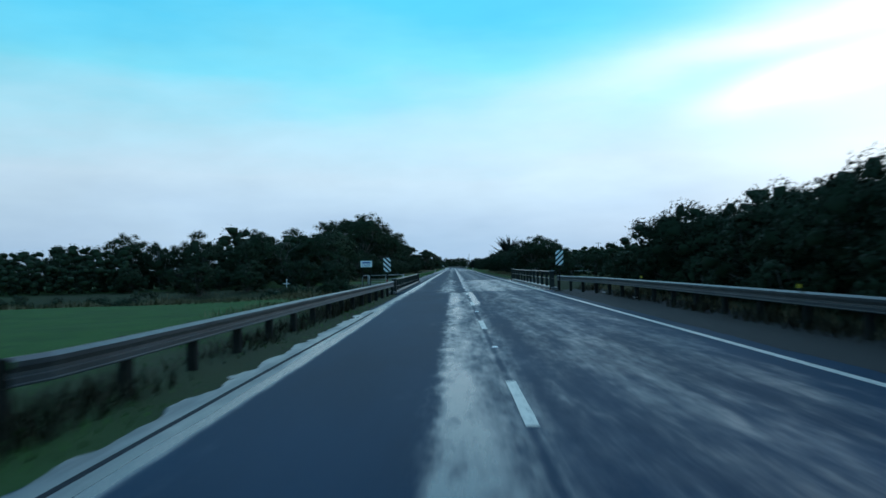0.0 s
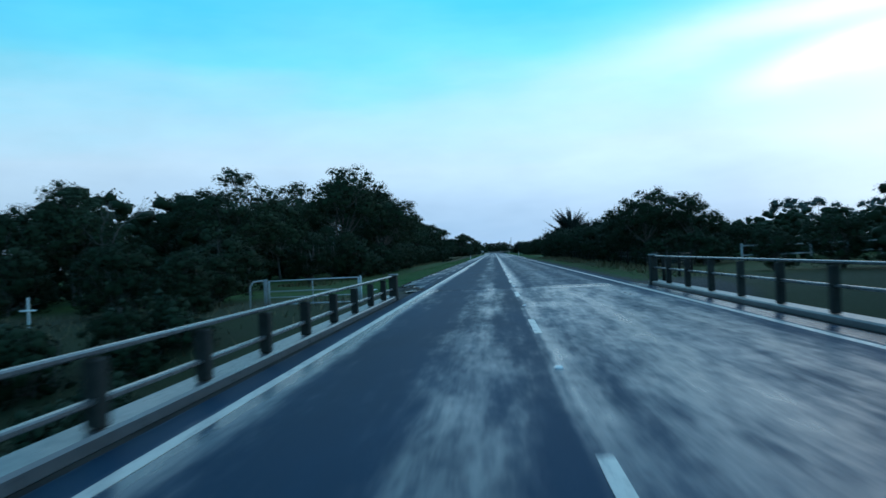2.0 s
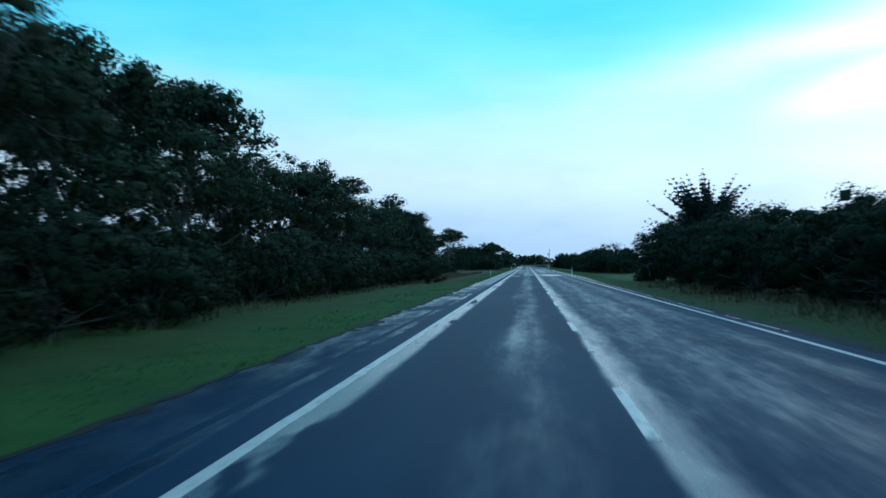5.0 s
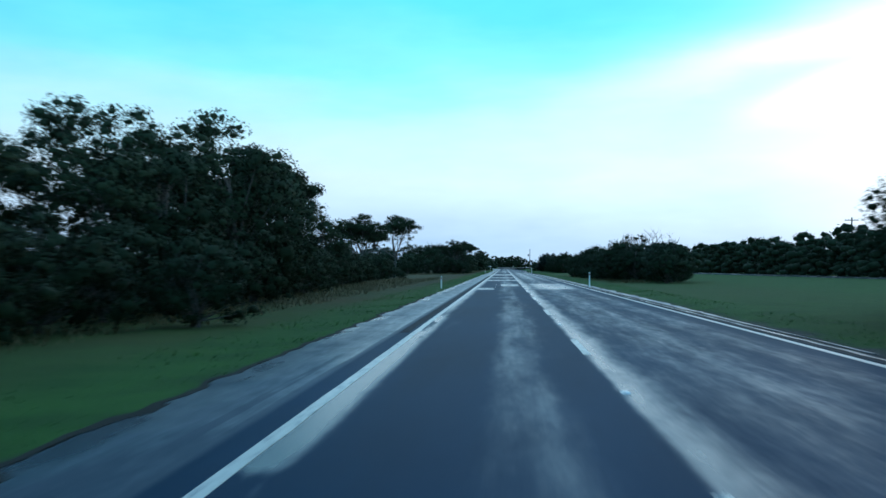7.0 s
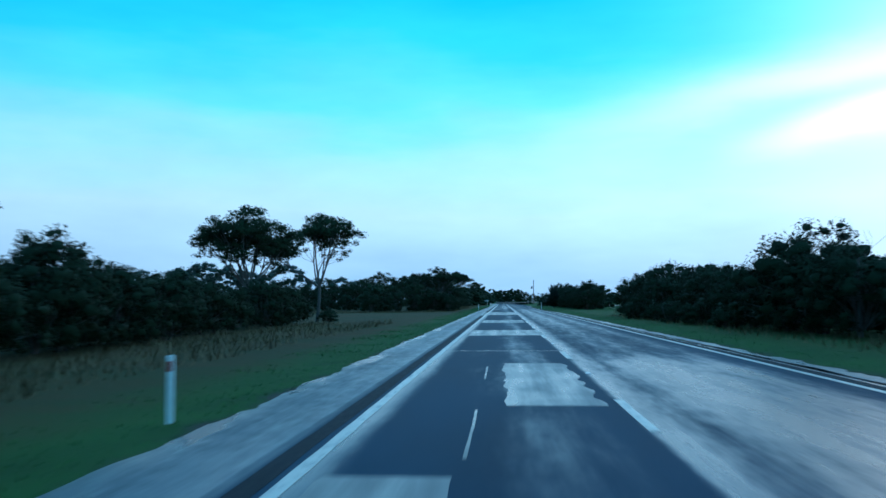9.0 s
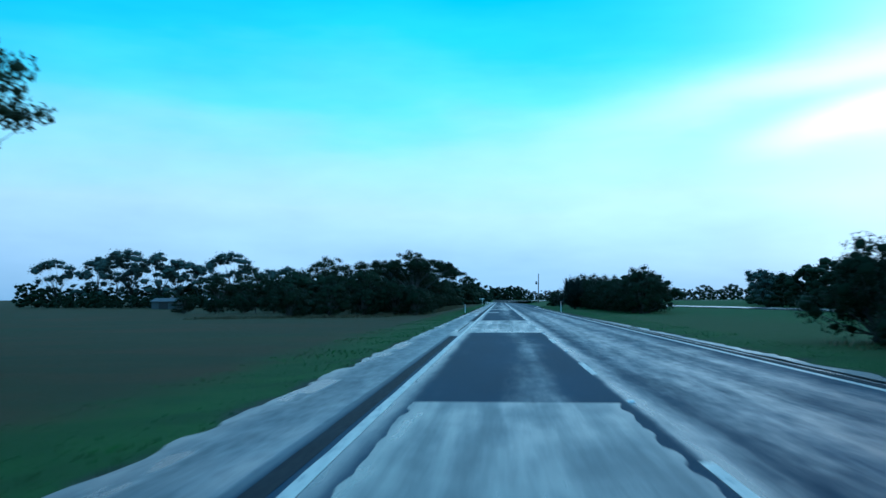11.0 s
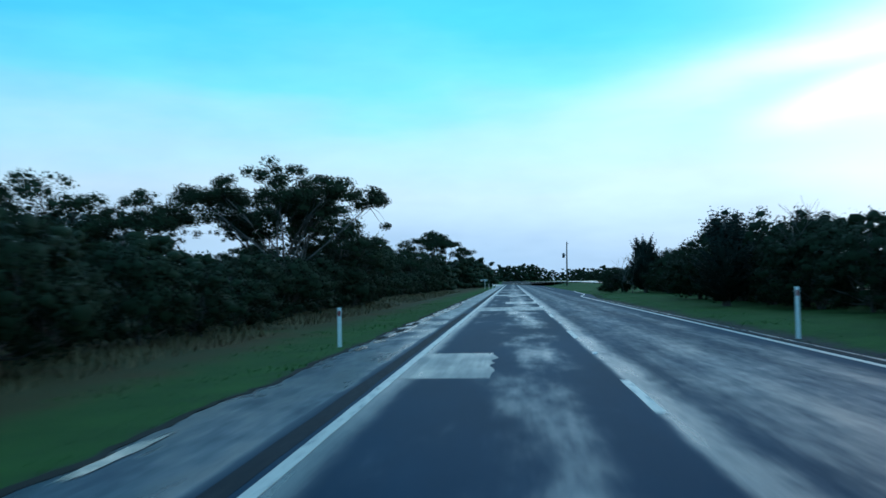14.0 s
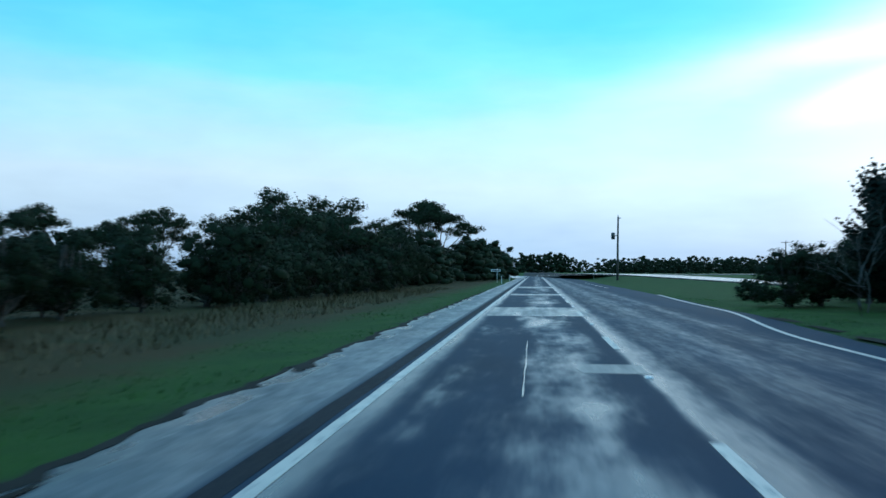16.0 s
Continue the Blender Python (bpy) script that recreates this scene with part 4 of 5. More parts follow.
def rail_fence(line, label):
    f = thing("rail_fence", 0, 0, 0, label, "fence")
    pts = []
    for (x0, y0), (x1, y1) in zip(line, line[1:]):
        n = max(1, round(math.hypot(x1 - x0, y1 - y0) / 2.6))
        pts += [(x0 + (x1 - x0) * i / n, y0 + (y1 - y0) * i / n) for i in range(n)]
    pts.append(line[-1])
    for x, y in pts:
        z = ground_z(x, y)
        part("fence_post", tube([(x, y, z - 0.3), (x, y, z + 1.25)], [0.08, 0.07], 7), concrete, f, "pale weathered post")
    for (x0, y0), (x1, y1) in zip(pts, pts[1:]):
        for h in (0.55, 1.1):
            part("fence_rail", tube([(x0, y0, ground_z(x0, y0) + h), (x1, y1, ground_z(x1, y1) + h)], 0.05, 6), concrete, f, "pale round rail")


rail_fence([(13.4, 101), (18, 103), (27, 105)], "pale weathered rail fence across the paddock")


# ---- power poles ----
def power_pole(x, y, z, h, arms, label):
    p = thing("power_pole", x, y, z, label, "power pole", "power poles")
    part("pole", tube([(0, 0, -0.5), (0.05, 0, h * 0.5), (0.12, 0, h)], [0.17, 0.14, 0.11], 10), pole_wood, p, "brown timber pole")
    if arms:
        part("crossarm", box(-1.0, 1.2, -0.06, 0.06, h - 0.55, h - 0.42, 0.01), pole_wood, p, "timber crossarm")
        for dx in (-0.9, -0.4, 0.6, 1.1):
            part("insulator", tube([(dx, 0, h - 0.42), (dx, 0, h - 0.34), (dx, 0, h - 0.24)], [0.03, 0.06, 0.03], 8), ceramic, p, "pale ceramic insulator")
    else:
        part("insulator", tube([(0.12, 0, h), (0.12, 0, h + 0.12), (0.12, 0, h + 0.25)], [0.03, 0.06, 0.03], 8), ceramic, p, "ceramic insulator")
        part("bracket", box(0.1, 0.5, -0.04, 0.04, h - 0.25, h - 0.15, 0.01), galvanised, p, "short steel bracket")
        part("transformer", tube([(-0.55, 0, h - 3.0), (-0.55, 0, h - 2.95), (-0.55, 0, h - 2.15), (-0.55, 0, h - 2.1)], [0.2, 0.25, 0.25, 0.2], 12), galvanised, p, "small grey transformer can")
        part("hanger", box(-0.6, 0.1, -0.05, 0.05, h - 2.55, h - 2.45, 0.01), galvanised, p, "steel hanger")
    return p


power_pole(9.2, 530.0, ground_z(9.2, 530), 8.4, False, "timber power pole with a small transformer beside the junction")
power_pole(55.6, 325.0, ground_z(55.6, 325), 9.6, True, "timber power pole with a crossarm behind the side road")
power_pole(62, 640, ground_z(62, 640), 8.5, True, "timber power pole far beyond the junction")


# ---- small things beyond the fields ----
iron = plain("grey_roofing_iron", (0.075, 0.08, 0.085), 0.7, 0.1, 0.2, 3, 0.1)


def farm_shed(x, y):
    z = ground_z(x, y) - 0.05
    s = thing("farm_shed", x, y, z, "low grey iron farm shed beyond the paddock", "shed")
    part("wall", box(-2.6, 2.6, -2.5, 2.5, 0, 1.7), iron, s, "grey iron walls")
    bm = bmesh.new()
    prof = [(-2.9, 1.6), (0, 2.3), (2.9, 1.6), (2.9, 1.7), (0, 2.4), (-2.9, 1.7)]
    ends = [[bm.verts.new((xx, py, pz)) for py, pz in prof] for xx in (-2.8, 2.8)]
    for i in range(6):
        bm.faces.new((ends[0][i], ends[0][(i + 1) % 6], ends[1][(i + 1) % 6], ends[1][i]))
    bm.faces.new((ends[0][0], ends[0][1], ends[0][4], ends[0][5]))
    bm.faces.new((ends[0][1], ends[0][2], ends[0][3], ends[0][4]))
    bm.faces.new((ends[1][0], ends[1][1], ends[1][4], ends[1][5]))
    bm.faces.new((ends[1][1], ends[1][2], ends[1][3], ends[1][4]))
    part("roof", bm, iron, s, "shallow gabled iron roof")
    part("doorway", box(-1.0, 1.0, -2.53, -2.4, 0, 1.5), black_paint, s, "dark open doorway")


farm_shed(-72.5, 462)


def direction_sign(x, y):
    z = ground_z(x, y)
    s = thing("direction_sign", x, y, z, "small direction sign on a white post at the junction", "road sign")
    part("post", tube([(0, 0, -0.3), (0, 0, 2.1)], 0.045, 8), white_plastic, s, "white post")
    part("blade", box(-0.9, 0.5, -0.02, 0.02, 1.65, 1.98, 0.006), white_paint, s, "pale sign blade")
    part("illegible_line", box(-0.75, 0.35, -0.026, -0.021, 1.74, 1.88), black_paint, s, "dark bar for words that cannot be read")


direction_sign(-7.1, 541)
for x, y in ((-5.9, 560), (-6.2, 575), (8.6, 566)):
    copy_thing(gp, pose(x + bend(y), y, ground_z(x, y)))


def litter(x, y, turn):
    bm = bmesh.new()
    bmesh.ops.create_grid(bm, x_segments=4, y_segments=4, size=0.11, matrix=Matrix.Diagonal((1.0, 0.6, 1, 1)))
    for v in bm.verts:
        v.co.z += 0.05 * noise.noise(v.co * 7 + Vector((x, y, 0))) + 0.03
    ob = mesh_object("litter", bm, white_plastic)
    ob.matrix_basis = pose(x, y, ground_z(x, y) + 0.06, 0, 0, turn)
    tagged(ob, "crumpled white paper lying in the grass", "litter", "roadside litter")


for x, y, a in ((-6.3, 91.1, 20), (-6.1, 96.0, 70), (6.55, 33.4, 10), (6.45, 40.0, 50), (9.0, 184, 40), (8.3, 191, 10), (9.5, 196, 80)):
    litter(x, y, a)


# ---- trees and shrubs ----
PHI = (1 + 5 ** 0.5) / 2
ICO_V = np.array([(-1, PHI, 0), (1, PHI, 0), (-1, -PHI, 0), (1, -PHI, 0), (0, -1, PHI), (0, 1, PHI), (0, -1, -PHI), (0, 1, -PHI), (PHI, 0, -1), (PHI, 0, 1), (-PHI, 0, -1), (-PHI, 0, 1)]) / math.sqrt(1 + PHI * PHI)
ICO_F = np.array([(0, 11, 5), (0, 5, 1), (0, 1, 7), (0, 7, 10), (0, 10, 11), (1, 5, 9), (5, 11, 4), (11, 10, 2), (10, 7, 6), (7, 1, 8),
                  (3, 9, 4), (3, 4, 2), (3, 2, 6), (3, 6, 8), (3, 8, 9), (4, 9, 5), (2, 4, 11), (6, 2, 10), (8, 6, 7), (9, 8, 1)])


def leaves(name, centres, radii, count, size, material, parent, seed, up=0.25, core=0.40):
    """A crown: small leaf sprays over the surface of many clumps, each clump closed inside by packed foliage."""
    rng = np.random.default_rng(seed)
    centres, radii = np.array(centres, float), np.array(radii, float)
    share = (radii[:, 0] * radii[:, 2]) ** 0.9
    which = rng.choice(len(centres), count, p=share / share.sum())
    d = rng.normal(size=(count, 3))
    d /= np.linalg.norm(d, axis=1, keepdims=True)
    # most sprays lie on the clump's surface, some stick out
    u = 0.46 + 0.54 * rng.random(count) ** 0.7 + 0.035 * rng.standard_normal(count).clip(0, 2.0)
    p = centres[which] + d * radii[which] * u[:, None]
    n = d + rng.normal(size=(count, 3)) * 0.6 + (0, 0, up)
    n /= np.linalg.norm(n, axis=1, keepdims=True)
    a = np.cross(n, rng.normal(size=(count, 3)))
    a /= np.linalg.norm(a, axis=1, keepdims=True) + 1e-9
    b = np.cross(n, a)
    s = size * rng.uniform(0.5, 1.4, count)[:, None]
    long, wide = a * s, b * s * rng.uniform(0.4, 0.75, count)[:, None]
    verts = np.stack([p - long - wide * 0.6, p + long, p + long * 0.2 + wide * 1.3], 1).reshape(-1, 3)
    # leaves of a clump shade together, as a soft rounded mass
    whole = p - centres.mean(axis=0)
    whole /= np.linalg.norm(whole, axis=1, keepdims=True) + 1e-9
    soft = np.repeat(d * 0.42 + whole * 0.75 + n * 0.05, 3, axis=0)
    faces = np.arange(count * 3).reshape(-1, 3)
    if core:
        m = len(centres)
        bumps = rng.uniform(0.6, 1.2, (m, 12, 1))
        cv = (centres[:, None, :] + ICO_V[None] * radii[:, None, :] * core * bumps).reshape(-1, 3)
        cf = (ICO_F[None] + 12 * np.arange(m)[:, None, None]).reshape(-1, 3)
        inner = cv - centres.mean(axis=0)
        inner /= np.linalg.norm(inner, axis=1, keepdims=True) + 1e-9
        faces = np.concatenate([faces, cf + len(verts)])
        verts = np.concatenate([verts, cv])
        soft = np.concatenate([soft, np.tile(ICO_V, (m, 1)) * 0.40 + inner * 0.72])
    return raw_mesh(name, verts, faces, material, parent, soft)


def limb(bm, a, b, ra, rb, rng, bow=0.12, n=4, sides=5):
    a, b = Vector(a), Vector(b)
    off = Vector(rng.normal(size=3)) * (b - a).length * bow
    pts = [a.lerp(b, t) + off * math.sin(t * math.pi) for t in [i / n for i in range(n + 1)]]
    tube(pts, [ra + (rb - ra) * i / n for i in range(n + 1)], sides, bm, cap=False)
    return pts


def gum_tree(seed, h=9.5, spread=4.0, open_crown=1.0, label="tall gum tree with an open crown of grey-green clumps", count=14000, fork=0.3, size=0.0098):
    """A eucalypt: pale forked trunk, rising limbs, flat clumps of leaves at their ends with sky between."""
    rng = np.random.default_rng(seed)
    t = thing("gum_tree", 0, 0, 0, label, "tree", "roadside trees")
    bm = bmesh.new()
    cs, rs = [], []
    base = Vector((0, 0, -0.4))
    knee = Vector((rng.normal() * 0.25, rng.normal() * 0.25, h * fork))
    r0 = 0.0165 * h
    limb(bm, base, knee, r0, r0 * 0.7, rng, 0.04, 4, 8)
    mains = rng.integers(6, 9) if open_crown > 0.6 else rng.integers(9, 12)
    tips = []
    for i in range(mains):
        az = math.tau * (i + rng.uniform(-0.3, 0.3)) / mains
        q = rng.uniform(0.40, 0.90)
        drop = q * q * rng.uniform(0.22, 0.36) if open_crown > 0.6 else rng.uniform(0.02, 0.46)
        tips.append((az, Vector((math.cos(az) * spread * q, math.sin(az) * spread * q, h * (0.82 - drop)))))
    tips.append((0.0, Vector((rng.normal() * 0.3, rng.normal() * 0.3, h * 0.85))))
    tips.append((1.0, Vector((rng.normal() * 0.6, rng.normal() * 0.6, h * 0.70))))
    for az, tip in tips:
        pts = limb(bm, knee, tip, r0 * 0.5, r0 * 0.16, rng, 0.10, 5, 6)
        lobe = h * rng.uniform(0.11, 0.17) * (1.0 if open_crown > 0.6 else 1.15)
        for j in range(20):
            d = Vector(rng.normal(size=3)).normalized()
            d.z = abs(d.z) * 0.95 - 0.12
            inward = 1.0 if j % 3 else 0.55
            r = h * rng.uniform(0.036, 0.060) * (1.0 if open_crown > 0.6 else 1.25)
            if j % 6 == 5:
                # thin leafage hanging below the dome
                d.z, r = -rng.uniform(0.5, 1.2), r * 0.6
            c = tip + Vector((d.x * lobe * 1.15, d.y * lobe * 1.15, d.z * lobe * 0.85)) * inward
            cs.append(c)
            rs.append((r * 1.2, r * 1.2, r * 0.8))
            if j % 4 == 0 or j % 6 == 5:
                limb(bm, pts[rng.integers(3, 6)], c, r0 * 0.13, r0 * 0.04, rng, 0.12, 3, 4)
    part("trunk", bm, bark_pale if open_crown > 0.6 else bark, t, "pale smooth-barked trunk and limbs")
    leaves("crown", cs, rs, count, size * h, leaf_gum, t, seed + 1, 0.25, 0.36)
    return t


def dense_tree(seed, h=7.0, w=3.2, low=0.12, label="dense dark-leaved roadside tree with foliage almost to the ground", count=14000, mat=None, name="bushy_tree", size=0.078):
    """A bushy tree or shrub: many short limbs and overlapping clumps filling an uneven dome."""
    rng = np.random.default_rng(seed)
    t = thing(name, 0, 0, 0, label, "tree" if h > 3 else "shrub", "roadside trees" if h > 3 else "roadside shrubs")
    bm = bmesh.new()
    cs, rs = [], []
    lobes = [(rng.uniform(0, math.tau), rng.uniform(0.75, 1.15), rng.uniform(0.7, 1.05)) for _ in range(5)]
    n = int(58 + 7 * h)
    if h > 5:
        # a tree proper: rounded heads of foliage standing beside and above one another
        n = 26
        for i in range(13):
            az = 2.4 * i + rng.uniform(-0.3, 0.3)
            f = (0.92, 0.80, 0.84, 0.72, 0.76, 0.62, 0.64, 0.52, 0.54, 0.40, 0.42, 0.28, 0.30)[i]
            reach = w * (0.12 + 0.62 * math.sqrt(max(0.0, 1 - f * f * 0.95))) * rng.uniform(0.8, 1.1)
            head = Vector((math.cos(az) * reach, math.sin(az) * reach, h * (f - 0.09)))
            size_r = h * rng.uniform(0.125, 0.175)
            limb(bm, (head.x * 0.1, head.y * 0.1, h * 0.1), head, 0.016 * h, 0.01, rng, 0.08, 3, 4)
            cs.append(head)
            rs.append((size_r * 0.85, size_r * 0.85, size_r * 0.85))
            for j in range(8):
                d = Vector(rng.normal(size=3)).normalized()
                d.z = abs(d.z) * 1.15 - 0.3
                r = size_r * rng.uniform(0.40, 0.58)
                cs.append(head + d * size_r * 0.72)
                rs.append((r, r, r * 0.85))
    for i in range(n):
        az = rng.uniform(0, math.tau)
        lobe = min(lobes, key=lambda l: abs((az - l[0] + math.pi) % math.tau - math.pi))
        f = rng.random() ** 0.75
        z = h * (low + (0.90 - low) * f * (1.0 if h < 5 else 0.55)) * lobe[2]
        prof = math.sqrt(max(0.05, 1 - (max(0.0, f - 0.35) / 0.72) ** 2))
        rr = w * prof * lobe[1] * rng.uniform(0.25, 0.88)
        c = Vector((math.cos(az) * rr, math.sin(az) * rr, z))
        r = (0.10 * h + 0.35) * (rng.uniform(0.7, 1.25) if h > 5 else rng.uniform(0.48, 0.95))
        cs.append(c)
        rs.append((r, r, r * 0.72))
        if i % 3 == 0:
            limb(bm, (c.x * 0.1, c.y * 0.1, h * 0.08), c, 0.012 * h, 0.008, rng, 0.1, 3, 4)
    for k in range(3):
        limb(bm, (rng.normal() * 0.12, rng.normal() * 0.12, -0.3), (rng.normal() * 0.4, rng.normal() * 0.4, h * 0.75), 0.022 * h, 0.01 * h, rng, 0.05, 4, 6)
    part("trunk", bm, bark, t, "dark branching stems")
    leaves("crown", cs, rs, count, size, mat or leaf_dense, t, seed + 1, 0.25, 0.40 if h > 5 else 0.46)
    return t


def cypress(seed, h=7.4, w=5.0, label="dark cypress with stiff plumes spiking up and out", count=30000):
    """A conifer with rising plumes of scale leaves that end in points."""
    rng = np.random.default_rng(seed)
    t = thing("cypress", 0, 0, 0, label, "tree", "roadside trees")
    bm = bmesh.new()
    cs, rs = [], []
    limb(bm, (0, 0, -0.3), (0, 0, h * 0.9), 0.26, 0.05, rng, 0.02, 5, 7)
    for i in range(130):
        f = rng.random() ** 0.75
        az = rng.uniform(0, math.tau)
        z0 = h * (0.05 + 0.55 * f)
        reach = w * (0.95 - 0.50 * f * f) * rng.uniform(0.55, 1.05)
        rise = h * rng.uniform(0.14, 0.30) * (0.5 + 1.0 * f)
        a = Vector((0, 0, z0))
        b = Vector((math.cos(az) * reach, math.sin(az) * reach, min(z0 + rise, h * 1.02)))
        limb(bm, a, b, 0.05, 0.010, rng, 0.02, 3, 4)
        for k in range(9):
            s = 0.22 + 0.80 * k / 8
            c = a.lerp(b, s)
            c.z += 0.02 * h * (s**2) * 0.6
            r = 0.52 * (1.06 - s) + 0.08
            cs.append(c)
            rs.append((r, r, r * 0.55))
    part("trunk", bm, bark, t, "dark trunk and boughs")
    leaves("crown", cs, rs, count, 0.085, leaf_needle, t, seed + 1, 0.4, 0.6)
    return t


def dead_tree(seed, h=5.0, label="bare dead tree with forked grey branches", spread=0.5):
    """Branches that fork three times, no leaves."""
    rng = np.random.default_rng(seed)
    t = thing("dead_tree", 0, 0, 0, label, "tree", "dead trees")
    bm = bmesh.new()

    def grow(a, d, length, r, level):
        b = a + d * length
        limb(bm, a, b, r, r * 0.6, rng, 0.05, 3, 5)
        if level == 0:
            return
        for _ in range(3 if level > 1 else 4):
            nd = (d + Vector(rng.normal(size=3)) * spread).normalized()
            nd.z = abs(nd.z) * 0.9 + 0.1
            grow(a.lerp(b, rng.uniform(0.55, 1.0)), nd.normalized(), length * rng.uniform(0.5, 0.8), r * 0.55, level - 1)

    grow(Vector((0, 0, -0.3)), Vector((0, 0, 1)), h * 0.42, 0.007 * h + 0.016, 3)
    part("trunk", bm, bark_dead, t, "bare grey trunk and limbs")
    return t


class Stock:
    """One kind of plant, built once; placed again as copies that share its meshes."""

    def __init__(self, maker):
        self.maker, self.first = maker, None

    def place(self, x, y, scale=1.0, z=None, turn=None, tall=1.0):
        turn = random.Random("%.2f %.2f" % (x, y)).uniform(0, 360) if turn is None else turn
        z = ground_z(x, y) - 0.03 if z is None else z
        m = pose(x, y, z, 0, 0, turn) @ Matrix.Diagonal((scale, scale, scale * tall, 1))
        if self.first is None:
            self.first = self.maker()
            self.first.matrix_basis = m
            return self.first
        ob = self.first.copy()
        scene.collection.objects.link(ob)
        ob.matrix_basis = m
        for child in self.first.children:
            c = child.copy()
            scene.collection.objects.link(c)
            c.parent = ob
        return ob


# kinds, at the heights given
GUM = [Stock(lambda s=s: gum_tree(s, 9.5, 4.2)) for s in (11, 12, 13)]
GUM_WIDE = Stock(lambda: gum_tree(23, 9.2, 7.5, 1.0, "broad umbrella-crowned gum with pale forking limbs", 34000, 0.22, 0.0076))
GUM_THICK = [Stock(lambda s=s: gum_tree(s, 9.0, 3.8, 0.4, "leafy gum tree with a full dark crown", 14000)) for s in (31, 32)]
BUSHY = [Stock(lambda s=s: dense_tree(s, 7.0, 3.4)) for s in (41, 42, 43)]
LOW = [Stock(lambda s=s: dense_tree(s, 4.2, 2.8, 0.06, "dense dark roadside scrub tree, leafy to the ground", 9000, None, "scrub_tree", 0.074)) for s in (51, 52, 53)]
SHRUB = [Stock(lambda s=s: dense_tree(s, 1.9, 1.4, 0.05, "rounded dark-green shrub at the edge of the grass", 2800, None, "shrub", 0.056)) for s in (61, 62)]
CYPRESS = Stock(lambda: cypress(91))
CYPRESS_YOUNG = Stock(lambda: cypress(92, 5.6, 2.2, "dense dark young cypress with upswept plumes", 16000))
DEAD = [Stock(lambda s=s: dead_tree(s)) for s in (101, 102, 103)]


class FarStock:
    """Distant trees, too many and too small to count: gathered into one mesh."""

    def __init__(self, seed, h, w, flat, count=720, size=0.52, packed_from=0.44, packed_to=1.0):
        rng = np.random.default_rng(seed)
        self.h, self.spots = h, []
        n = 60 if flat else 30
        c = rng.normal(size=(n, 3)) * (w * 0.42, w * 0.42, 0)
        c[:, 2] = h * np.linspace(0.06, 0.86, n)
        r = h * (rng.uniform(0.065, 0.10, n) if flat else rng.uniform(0.12, 0.18, n))
        if flat:
            # rounded heads of foliage at uneven heights, and thinner leafage below
            heads = np.array([(math.cos(a) * q * w * 0.42, math.sin(a) * q * w * 0.42, h * z) for a, q, z in zip(np.arange(7) * 0.9 + rng.random(7), (0.0, 0.5, 0.8, 0.9, 0.75, 1.0, 0.6), rng.uniform(0.50, 0.80, 7))])
            heads[0, 2] = h * 0.80
            e = rng.normal(size=(n, 3))
            e /= np.linalg.norm(e, axis=1, keepdims=True)
            e[:, 2] = np.abs(e[:, 2]) * 1.1 - 0.25
            c = heads[np.arange(n) % 7] + e * h * 0.10
            c[50:, 2] *= rng.uniform(0.35, 0.7, 10)
        else:
            c[:, :2] *= (1.0 - 0.65 * (c[:, 2:3] / h) ** 2)
            r *= 1.0 - 0.25 * c[:, 2] / h
        squash = np.array((1.15, 1.15, 0.75))
        k = rng.integers(0, n, count)
        d = rng.normal(size=(count, 3))
        d /= np.linalg.norm(d, axis=1, keepdims=True)
        p = c[k] + d * r[k][:, None] * squash * rng.uniform(0.65, 1.10, (count, 1))
        a, b = rng.normal(size=(2, count, 3)).clip(-1.6, 1.6)
        back = (np.cross(a, b) * d).sum(axis=1) < 0
        a[back], b[back] = b[back], a[back].copy()
        sprays = np.stack([p, p + a * size * 0.30, p + b * size * 0.30], 1).reshape(-1, 3)
        # packed foliage inside each clump
        pts = c[:, None] + ICO_V[None] * r[:, None, None] * squash * rng.uniform(packed_from, packed_to, (n, 12, 1))
        packed = pts[:, ICO_F].reshape(-1, 3)
        stem = np.array([(-0.15, 0, -0.3), (0.15, 0, -0.3), (0.05, 0, h * 0.7), (0, -0.15, -0.3), (0, 0.15, -0.3), (0, 0.05, h * 0.7)])
        if flat:
            fork = np.array((0, 0, h * 0.2))
            ring = np.array([(0.13, 0, 0), (-0.07, 0.11, 0), (-0.07, -0.11, 0)])
            stem = np.concatenate([stem] + [np.stack([fork + ring[i], fork + ring[i - 1], top]) for top in heads for i in range(3)])
        self.verts = np.concatenate([sprays, packed, stem])
        self.soft = np.concatenate([np.repeat(d + (0, 0, 0.15), 3, axis=0), np.tile(ICO_V[ICO_F].reshape(-1, 3), (n, 1)), np.tile((0.0, -1.0, 0.1), (len(stem), 1))])

    def place(self, x, y, scale=1.0, tall=1.0):
        self.spots.append((x, y, scale, tall, random.Random("%.2f %.2f" % (x, y)).uniform(0, math.tau)))


FAR = [FarStock(71, 7.0, 5.6, False), FarStock(72, 7.0, 6.2, False), FarStock(73, 7.0, 5.0, False)]
BACK = [FarStock(74, 7.0, 5.0, False, 1500, 0.38, 0.40, 0.95), FarStock(75, 7.0, 5.6, False, 1500, 0.38, 0.40, 0.95)]
HEDGE = [FarStock(76, 3.6, 6.0, False, 300, 0.5), FarStock(77, 3.4, 6.5, False, 300, 0.5)]
FAR_GUM = [FarStock(81, 11.0, 9.0, True, 2600, 0.44, 0.32, 0.85), FarStock(82, 11.0, 8.0, True, 2600, 0.44, 0.32, 0.85)]


